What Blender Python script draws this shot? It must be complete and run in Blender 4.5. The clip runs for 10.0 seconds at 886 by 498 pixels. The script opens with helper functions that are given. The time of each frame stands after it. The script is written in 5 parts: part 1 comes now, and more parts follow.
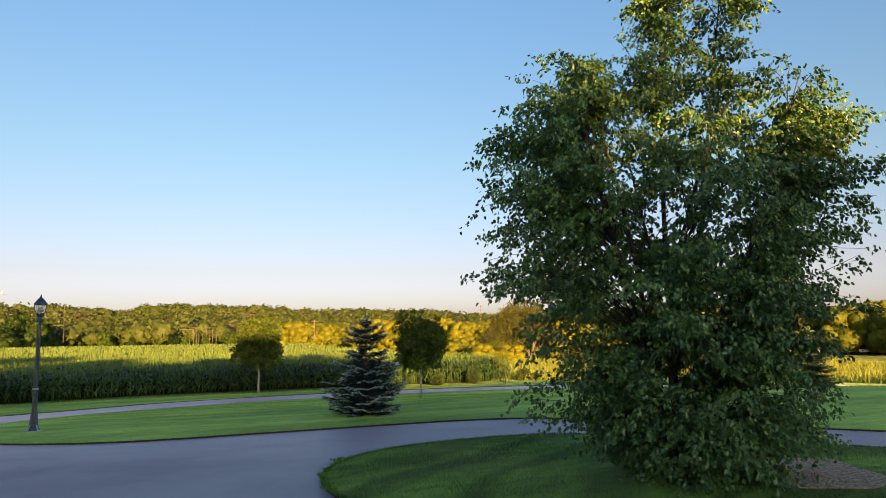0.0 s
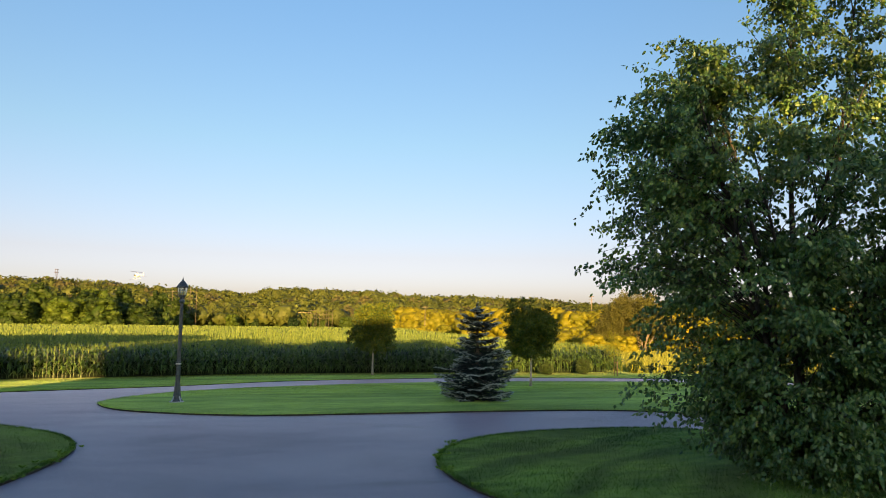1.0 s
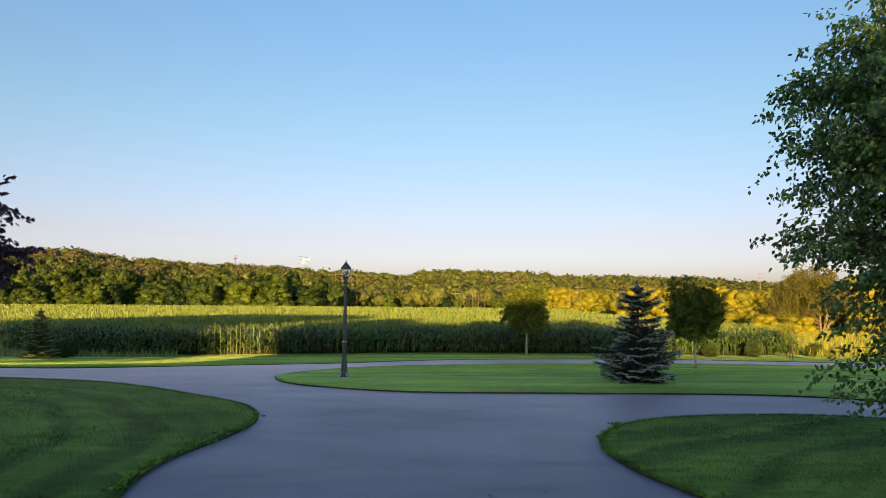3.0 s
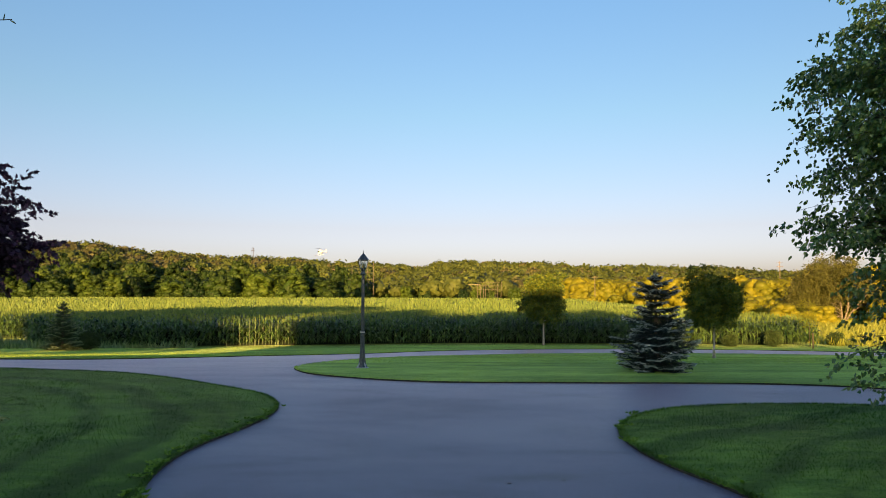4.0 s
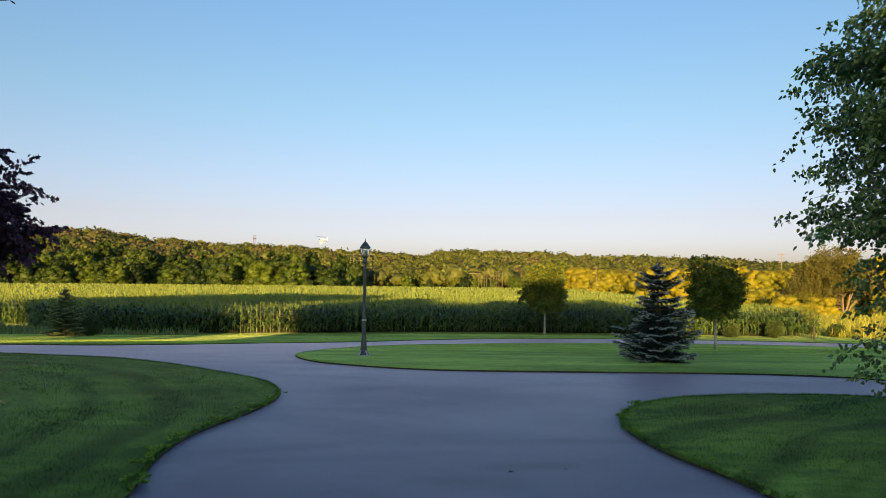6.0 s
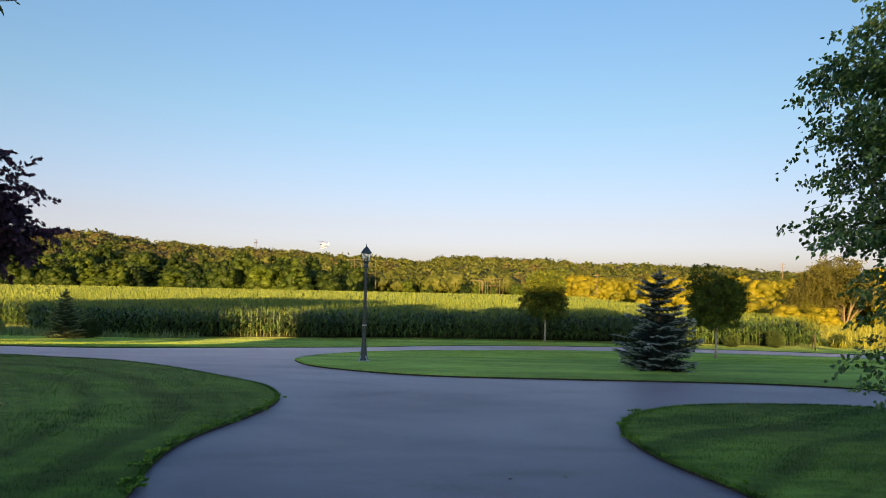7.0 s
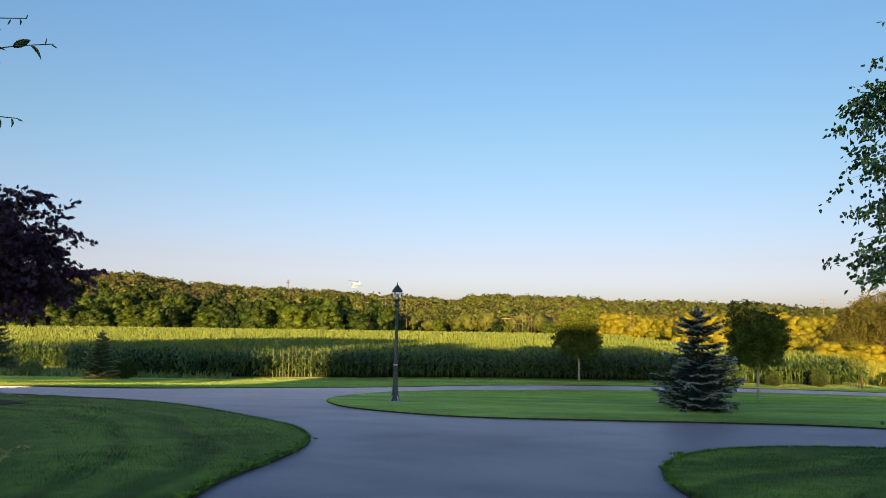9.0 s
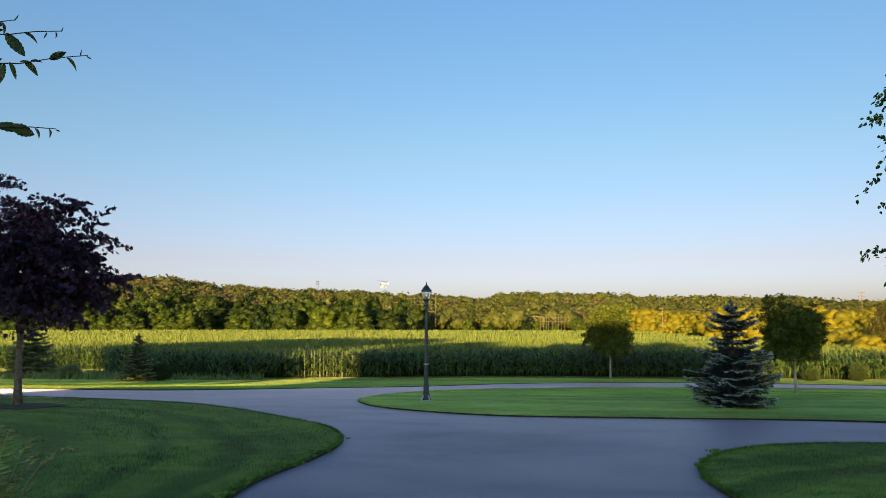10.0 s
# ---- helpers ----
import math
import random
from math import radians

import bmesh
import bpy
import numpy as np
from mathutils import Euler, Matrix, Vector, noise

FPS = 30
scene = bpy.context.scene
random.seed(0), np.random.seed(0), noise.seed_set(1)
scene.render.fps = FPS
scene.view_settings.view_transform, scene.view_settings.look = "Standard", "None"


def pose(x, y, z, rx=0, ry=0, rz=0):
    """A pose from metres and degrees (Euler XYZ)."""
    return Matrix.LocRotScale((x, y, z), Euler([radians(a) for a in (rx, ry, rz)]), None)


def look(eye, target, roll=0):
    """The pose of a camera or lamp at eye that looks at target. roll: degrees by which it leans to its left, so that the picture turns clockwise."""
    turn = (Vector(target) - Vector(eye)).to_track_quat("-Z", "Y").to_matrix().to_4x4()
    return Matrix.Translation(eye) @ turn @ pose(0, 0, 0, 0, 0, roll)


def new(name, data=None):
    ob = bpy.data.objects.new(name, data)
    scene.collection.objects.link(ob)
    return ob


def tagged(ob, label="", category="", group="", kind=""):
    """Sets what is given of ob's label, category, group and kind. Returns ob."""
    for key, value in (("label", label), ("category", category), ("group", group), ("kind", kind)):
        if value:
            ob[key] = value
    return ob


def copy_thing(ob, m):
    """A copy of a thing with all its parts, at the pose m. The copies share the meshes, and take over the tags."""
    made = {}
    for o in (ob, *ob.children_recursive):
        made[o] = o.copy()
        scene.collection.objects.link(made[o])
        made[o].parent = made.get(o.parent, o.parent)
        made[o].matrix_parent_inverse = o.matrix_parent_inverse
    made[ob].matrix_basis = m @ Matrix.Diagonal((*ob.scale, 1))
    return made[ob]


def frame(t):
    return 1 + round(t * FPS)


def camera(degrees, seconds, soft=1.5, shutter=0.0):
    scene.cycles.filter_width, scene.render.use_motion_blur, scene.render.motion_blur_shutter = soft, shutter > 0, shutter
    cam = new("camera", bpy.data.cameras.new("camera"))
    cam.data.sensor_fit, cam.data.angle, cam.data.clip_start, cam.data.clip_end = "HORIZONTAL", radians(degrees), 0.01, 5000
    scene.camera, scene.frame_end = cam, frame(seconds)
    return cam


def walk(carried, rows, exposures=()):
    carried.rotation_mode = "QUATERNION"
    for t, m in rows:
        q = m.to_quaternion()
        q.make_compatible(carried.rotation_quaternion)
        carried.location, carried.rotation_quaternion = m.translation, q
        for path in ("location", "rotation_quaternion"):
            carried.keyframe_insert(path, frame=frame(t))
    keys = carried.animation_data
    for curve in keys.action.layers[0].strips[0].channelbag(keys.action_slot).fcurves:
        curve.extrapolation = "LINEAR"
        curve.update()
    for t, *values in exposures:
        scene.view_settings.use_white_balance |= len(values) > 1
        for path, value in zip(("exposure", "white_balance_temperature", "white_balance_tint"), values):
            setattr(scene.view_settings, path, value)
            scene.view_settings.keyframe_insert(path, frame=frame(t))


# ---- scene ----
# ---- camera and its walk ----
cam = camera(65.9, 10.0, soft=0.8)
ROWS = [
    (0.0, 0.237, 0.066, 1.711, -22.89, 7.03, -0.73),
    (0.5, 0.177, 0.014, 1.712, -18.02, 6.47, -0.06),
    (1.0, 0.116, -0.095, 1.720, -13.86, 6.01, 0.75),
    (1.5, 0.101, -0.000, 1.701, -9.94, 5.65, 1.04),
    (2.0, 0.115, 0.082, 1.724, -6.19, 5.07, 1.11),
    (2.5, 0.084, 0.067, 1.704, -3.19, 4.64, 0.80),
    (4.0, 0.041, 0.007, 1.682, 0.13, 3.49, 0.18),
    (4.5, 0.033, 0.003, 1.672, 0.14, 3.11, 0.15),
    (5.0, 0.026, -0.001, 1.664, 0.15, 2.73, 0.11),
    (5.5, 0.028, 0.031, 1.670, 0.18, 2.48, 0.29),
    (7.0, 0.022, 0.060, 1.663, 0.29, 3.09, 1.22),
    (7.5, 0.035, 0.117, 1.662, 0.31, 3.37, 1.43),
    (8.0, 0.031, 0.161, 1.651, 0.57, 3.93, 1.52),
    (8.5, 0.021, 0.186, 1.661, 1.52, 5.33, 1.30),
    (9.0, 0.004, 0.186, 1.657, 2.88, 6.27, 0.85),
    (9.5, -0.000, 0.174, 1.663, 4.25, 6.40, 0.28),
    (10.0, -0.006, 0.176, 1.660, 5.31, 6.16, 0.03),
]
walk(cam, [(t, pose(x, y, z, 90 + pitch, -roll, yaw)) for t, x, y, z, yaw, pitch, roll in ROWS],
     exposures=[(0.0, 1.54, 7250, 18), (2.5, 1.51, 7120, 18), (5.0, 1.44, 6950, 17), (7.5, 1.45, 6980, 18), (8.5, 1.44, 6920, 17), (9.0, 1.41, 6760, 16), (10.0, 1.38, 6680, 15)])

# ---- world and sun: early evening, the sun low behind the camera ----
SUN_UP, SUN_SIDE = 5.8, 0.13          # elevation in degrees; sideways drift of the light per metre ahead
sun_dir = Vector((SUN_SIDE, 1.0, 0.0)).normalized() * math.cos(radians(SUN_UP)) - Vector((0, 0, math.sin(radians(SUN_UP))))
world = bpy.data.worlds.new("evening_sky")
scene.world = world
world.use_nodes = True
wn = world.node_tree.nodes
sky = wn.new("ShaderNodeTexSky")
sky.sky_type, sky.sun_disc = "NISHITA", False
sky.sun_elevation = radians(SUN_UP)
sky.sun_rotation = math.atan2(-sun_dir.x, -sun_dir.y)
sky.air_density, sky.dust_density, sky.ozone_density = 0.7, 1.5, 1.5
wn["Background"].inputs["Strength"].default_value = 0.116
# evening haze: a pale, slightly rosy veil low down all round, clear blue overhead
height = wn.new("ShaderNodeSeparateXYZ")
world.node_tree.links.new(wn.new("ShaderNodeTexCoord").outputs["Generated"], height.inputs[0])
veil = wn.new("ShaderNodeValToRGB")
for at_z, tone in ((0.09, (0.945, 0.745, 0.775)), (0.25, (0.865, 0.945, 0.885))):
    veil.color_ramp.elements.new(at_z).color = (*tone, 1)
veil.color_ramp.elements[0].color = (0.93, 0.85, 1.13, 1)
veil.color_ramp.elements[-1].position = 0.5
veil.color_ramp.elements[-1].color = (0.81, 1.12, 1.22, 1)
world.node_tree.links.new(height.outputs["Z"], veil.inputs["Fac"])
hazed = wn.new("ShaderNodeMix")
hazed.data_type, hazed.blend_type = "RGBA", "MULTIPLY"
hazed.inputs[0].default_value = 1.0
world.node_tree.links.new(sky.outputs["Color"], hazed.inputs[6])
world.node_tree.links.new(veil.outputs["Color"], hazed.inputs[7])
world.node_tree.links.new(hazed.outputs[2], wn["Background"].inputs["Color"])
sun = new("sun", bpy.data.lights.new("sun", "SUN"))
sun.data.energy, sun.data.angle, sun.data.color = 7.2, radians(0.6), (1.0, 0.60, 0.20)
sun.matrix_world = look((0, -60, 30), Vector((0, -60, 30)) + sun_dir)


# ---- materials ----
def material(name, rough=0.8, metal=0.0, spec=0.3):
    mat = bpy.data.materials.new(name)
    mat.use_nodes = True
    bsdf = mat.node_tree.nodes["Principled BSDF"]
    bsdf.inputs["Roughness"].default_value = rough
    bsdf.inputs["Metallic"].default_value = metal
    bsdf.inputs["Specular IOR Level"].default_value = spec
    return mat, mat.node_tree, bsdf


def node(tree, kind, **values):
    n = tree.nodes.new(kind)
    for key, value in values.items():
        n.inputs[key].default_value = value
    return n


def ramp(tree, source, stops):
    r = tree.nodes.new("ShaderNodeValToRGB")
    els = r.color_ramp.elements
    while len(els) < len(stops):
        els.new(0.5)
    for el, (at, col) in zip(els, stops):
        el.position, el.color = at, (*col, 1.0)
    tree.links.new(source, r.inputs["Fac"])
    return r.outputs["Color"]


def noise_tex(tree, scale, detail=4.0, rough=0.55, stretch=None, distort=0.0):
    co = tree.nodes.new("ShaderNodeTexCoord").outputs["Object"]
    if stretch:
        mp = tree.nodes.new("ShaderNodeMapping")
        mp.inputs["Scale"].default_value = stretch[:3]
        if len(stretch) > 3:
            mp.inputs["Rotation"].default_value = (0, 0, stretch[3])
        tree.links.new(co, mp.inputs["Vector"])
        co = mp.outputs["Vector"]
    n = node(tree, "ShaderNodeTexNoise", Scale=scale, Detail=detail, Roughness=rough, Distortion=distort)
    tree.links.new(co, n.inputs["Vector"])
    return n.outputs["Fac"]


def mixed(tree, fac, a, b, blend="MIX"):
    m = tree.nodes.new("ShaderNodeMix")
    m.data_type, m.blend_type = "RGBA", blend
    for key, value in ((0, fac), (6, a), (7, b)):
        if hasattr(value, "links"):
            tree.links.new(value, m.inputs[key])
        else:
            m.inputs[key].default_value = value if key == 0 else (*value, 1.0)
    return m.outputs[2]


def bump(tree, bsdf, height, strength=0.4, distance=0.02):
    b = node(tree, "ShaderNodeBump", Strength=strength, Distance=distance)
    tree.links.new(height, b.inputs["Height"])
    tree.links.new(b.outputs["Normal"], bsdf.inputs["Normal"])


def plain(name, colour, rough=0.6, metal=0.0, spread=0.12, scale=12.0, relief=0.15):
    """A surface of one colour with fine uneven tone and slight relief."""
    mat, tree, bsdf = material(name, rough, metal)
    n = noise_tex(tree, scale, 6)
    dark, light = [tuple(max(0, c * k) for c in colour) for k in (1 - spread * 2, 1 + spread)]
    tree.links.new(ramp(tree, n, [(0.3, dark), (0.7, light)]), bsdf.inputs["Base Color"])
    bump(tree, bsdf, n, relief, 0.004)
    return mat


def foliage(name, dark, light, glow=0.35, rough=0.55, world_scale=0.5, gloss=0.25, low=0.72, high=1.2, each=0.0, fine=0.0, gap_shade=0.36, relief=1.0, lawn=None):
    """Leaves: tone varies leaf by leaf and in larger drifts, and light passes through the blade."""
    mat, tree, bsdf = material(name, rough, 0.0, gloss)
    isl = tree.nodes.new("ShaderNodeNewGeometry").outputs["Random Per Island"]
    col = ramp(tree, isl, [(0.0, dark), (1.0, light)])
    drift = noise_tex(tree, world_scale, 3)
    tone = ramp(tree, drift, [(0.32, (low, low * 1.05, low * 0.97)), (0.68, (high, high * 0.96, high * 0.84))])
    col = mixed(tree, 1.0, col, tone, "MULTIPLY")
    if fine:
        # tufts of leaves within each crown, the gaps between them darkened like shade
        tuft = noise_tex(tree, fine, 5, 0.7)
        col = mixed(tree, 1.0, col, ramp(tree, tuft, [(0.36, (gap_shade, gap_shade * 1.1, gap_shade * 1.1)), (0.5, (0.92, 0.92, 0.92)), (0.66, (1.28, 1.25, 1.15))]), "MULTIPLY")
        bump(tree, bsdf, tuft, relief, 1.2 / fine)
    if each:
        # every tree has a tone of its own
        rnd = tree.nodes.new("ShaderNodeObjectInfo").outputs["Random"]
        col = mixed(tree, 1.0, col, ramp(tree, rnd, [(0.0, (1 - each * 1.5, 1 - each * 1.25, 1 - each)), (0.35, (1 - each * 0.3, 1 - each * 0.25, 1)), (0.65, (1.05, 1, 0.9)), (1.0, (1 + each * 0.9, 1 + each * 0.6, 0.95))]), "MULTIPLY")
    if lawn:
        col = lawn_tone(tree, col, **lawn)
        bsdf.inputs["Sheen Weight"].default_value = 0.04 if "centre" in lawn else 0.0
        bsdf.inputs["Sheen Tint"].default_value = (0.78, 1.0, 0.62, 1)
    tree.links.new(col, bsdf.inputs["Base Color"])
    tl = tree.nodes.new("ShaderNodeBsdfTranslucent")
    warm = mixed(tree, 1.0, col, (1.25, 1.2, 0.6), "MULTIPLY")
    tree.links.new(warm, tl.inputs["Color"])
    mix = node(tree, "ShaderNodeMixShader", Fac=glow)
    tree.links.new(bsdf.outputs[0], mix.inputs[1])
    tree.links.new(tl.outputs[0], mix.inputs[2])
    tree.links.new(mix.outputs[0], tree.nodes["Material Output"].inputs["Surface"])
    return mat


def asphalt_material():
    mat, tree, bsdf = material("worn_asphalt", 0.55, 0.0, 0.38)
    grit = noise_tex(tree, 160, 3, 0.7)
    stain = noise_tex(tree, 0.42, 6, 0.62, stretch=(0.55, 1.3, 1), distort=0.7)
    streak = noise_tex(tree, 1.1, 5, 0.6, stretch=(0.45, 1.5, 1), distort=0.3)
    col = ramp(tree, grit, [(0.25, (0.033, 0.031, 0.060)), (0.5, (0.064, 0.060, 0.112)), (0.8, (0.103, 0.098, 0.174))])
    col = mixed(tree, 1.0, col, ramp(tree, stain, [(0.30, (0.58, 0.58, 0.60)), (0.46, (1.0, 1.0, 1.0)), (0.68, (1.16, 1.14, 1.13))]), "MULTIPLY")
    col = mixed(tree, 1.0, col, ramp(tree, streak, [(0.30, (0.66, 0.66, 0.69)), (0.43, (1, 1, 1))]), "MULTIPLY")
    bsdf.inputs["Sheen Weight"].default_value = 0.36
    bsdf.inputs["Sheen Roughness"].default_value = 0.24
    bsdf.inputs["Sheen Tint"].default_value = (0.82, 0.86, 1.25, 1)
    # old damp stains, each a smudge with a ragged rim
    where = tree.nodes.new("ShaderNodeTexCoord").outputs["Object"]
    rag = noise_tex(tree, 2.6, 6, 0.7)
    for x, y, rx, ry, lean, depth in ((1.5, 11.7, 1.5, 0.28, -0.35, 0.45), (2.4, 11.2, 0.8, 0.16, -0.3, 0.5), (0.9, 6.4, 0.9, 0.22, 0.15, 0.45), (0.2, 5.9, 0.7, 0.35, 0.0, 0.35),
                                      (-0.9, 7.6, 0.5, 0.9, 0.3, 0.25), (1.5, 8.6, 0.6, 0.8, 0.2, 0.25), (0.2, 14.0, 1.6, 0.3, 0.2, 0.25), (-4.4, 16.4, 1.6, 0.4, 0.3, 0.25)):
        mp = tree.nodes.new("ShaderNodeMapping")
        mp.vector_type = "TEXTURE"
        mp.inputs["Location"].default_value = (x, y, 0)
        mp.inputs["Rotation"].default_value = (0, 0, lean)
        mp.inputs["Scale"].default_value = (rx, ry, 1000)
        tree.links.new(where, mp.inputs["Vector"])
        span = tree.nodes.new("ShaderNodeVectorMath")
        span.operation = "LENGTH"
        tree.links.new(mp.outputs[0], span.inputs[0])
        rim = tree.nodes.new("ShaderNodeMath")
        rim.operation = "MULTIPLY_ADD"
        rim.inputs[1].default_value = 1.6
        tree.links.new(rag, rim.inputs[0])
        tree.links.new(span.outputs["Value"], rim.inputs[2])
        half = tree.nodes.new("ShaderNodeMath")
        half.operation = "MULTIPLY"
        half.inputs[1].default_value = 0.5
        tree.links.new(rim.outputs[0], half.inputs[0])
        col = mixed(tree, 1.0, col, ramp(tree, half.outputs[0], [(0.45, (1 - depth, 1 - depth, 1 - depth * 0.9)), (0.85, (1, 1, 1))]), "MULTIPLY")
    # fine cracks
    vor = tree.nodes.new("ShaderNodeTexVoronoi")
    vor.feature = "DISTANCE_TO_EDGE"
    vor.inputs["Scale"].default_value = 0.28
    co = tree.nodes.new("ShaderNodeTexCoord")
    wob = node(tree, "ShaderNodeTexNoise", Scale=1.4, Detail=4.0)
    tree.links.new(co.outputs["Object"], wob.inputs["Vector"])
    add = tree.nodes.new("ShaderNodeVectorMath")
    tree.links.new(co.outputs["Object"], add.inputs[0])
    tree.links.new(wob.outputs["Color"], add.inputs[1])
    tree.links.new(add.outputs[0], vor.inputs["Vector"])
    crack = ramp(tree, vor.outputs["Distance"], [(0.0, (0.62, 0.62, 0.64)), (0.003, (1, 1, 1))])
    col = mixed(tree, 1.0, col, crack, "MULTIPLY")
    tree.links.new(col, bsdf.inputs["Base Color"])
    tree.links.new(ramp(tree, stain, [(0.3, (0.54, 0.54, 0.54)), (0.65, (0.41, 0.41, 0.41))]), bsdf.inputs["Roughness"])
    bump(tree, bsdf, grit, 0.35, 0.004)
    return mat


def lawn_tone(tree, col, centre=None, marks=1.0, turn=0.5, stripe=0.9):
    """Multiply a grass colour by bands of mowing, soft drifts of growth and clumps."""
    patch = noise_tex(tree, 0.55, 5, 0.6, stretch=(0.7, 1.3, 1))
    if centre:
        # the mower goes round: uneven bands about the middle of the lawn
        co = tree.nodes.new("ShaderNodeTexCoord")
        far = tree.nodes.new("ShaderNodeVectorMath")
        far.operation = "DISTANCE"
        far.inputs[1].default_value = (*centre, 0.0)
        tree.links.new(co.outputs["Object"], far.inputs[0])
        sway = node(tree, "ShaderNodeTexNoise", Scale=0.35, Detail=2.0)
        tree.links.new(co.outputs["Object"], sway.inputs["Vector"])
        add = tree.nodes.new("ShaderNodeMath")
        add.operation = "MULTIPLY_ADD"
        add.inputs[1].default_value = 1.6
        tree.links.new(sway.outputs[0], add.inputs[0])
        tree.links.new(far.outputs["Value"], add.inputs[2])
        band = tree.nodes.new("ShaderNodeTexNoise")
        band.noise_dimensions = "1D"
        band.inputs["Scale"].default_value = 1.15
        band.inputs["Detail"].default_value = 2.0
        tree.links.new(add.outputs[0], band.inputs["W"])
        wave = band.outputs[0]
    else:
        wave = noise_tex(tree, stripe, 2, 0.4, stretch=(0.25, 1.6, 1, turn), distort=0.4)
    clump = noise_tex(tree, 3.6, 6, 0.65, stretch=(0.6, 1.3, 1, turn))
    col = mixed(tree, 1.0, col, ramp(tree, wave, [(0.40, tuple(1 - marks * c for c in (0.46, 0.42, 0.44))), (0.58, tuple(1 + marks * c for c in (0.34, 0.30, 0.24)))]), "MULTIPLY")
    col = mixed(tree, 1.0, col, ramp(tree, patch, [(0.34, tuple(1 - marks * c for c in (0.50, 0.44, 0.48))), (0.66, tuple(1 + marks * c for c in (0.36, 0.32, 0.34)))]), "MULTIPLY")
    return mixed(tree, 1.0, col, ramp(tree, clump, [(0.33, tuple(1 - marks * c for c in (0.45, 0.38, 0.42))), (0.64, tuple(1 + marks * c for c in (0.30, 0.25, 0.20)))]), "MULTIPLY")


def lawn_material(name="mown_lawn", stripe=0.9, dark=(0.044, 0.094, 0.019), light=(0.150, 0.250, 0.058), turn=0.5, marks=1.0, centre=None, sheen=0.03):
    mat, tree, bsdf = material(name, 0.9, 0.0, 0.07)
    blade = noise_tex(tree, 60, 4, 0.7, stretch=(1, 0.4, 1))
    mid = tuple((a + b) / 2 for a, b in zip(dark, light))
    col = ramp(tree, blade, [(0.25, dark), (0.5, mid), (0.78, light)])
    tree.links.new(lawn_tone(tree, col, centre, marks, turn, stripe), bsdf.inputs["Base Color"])
    bsdf.inputs["Sheen Weight"].default_value = sheen
    bsdf.inputs["Sheen Roughness"].default_value = 0.16
    bsdf.inputs["Sheen Tint"].default_value = (0.70, 1.0, 0.52, 1)
    bump(tree, bsdf, blade, 0.35, 0.02)
    return mat


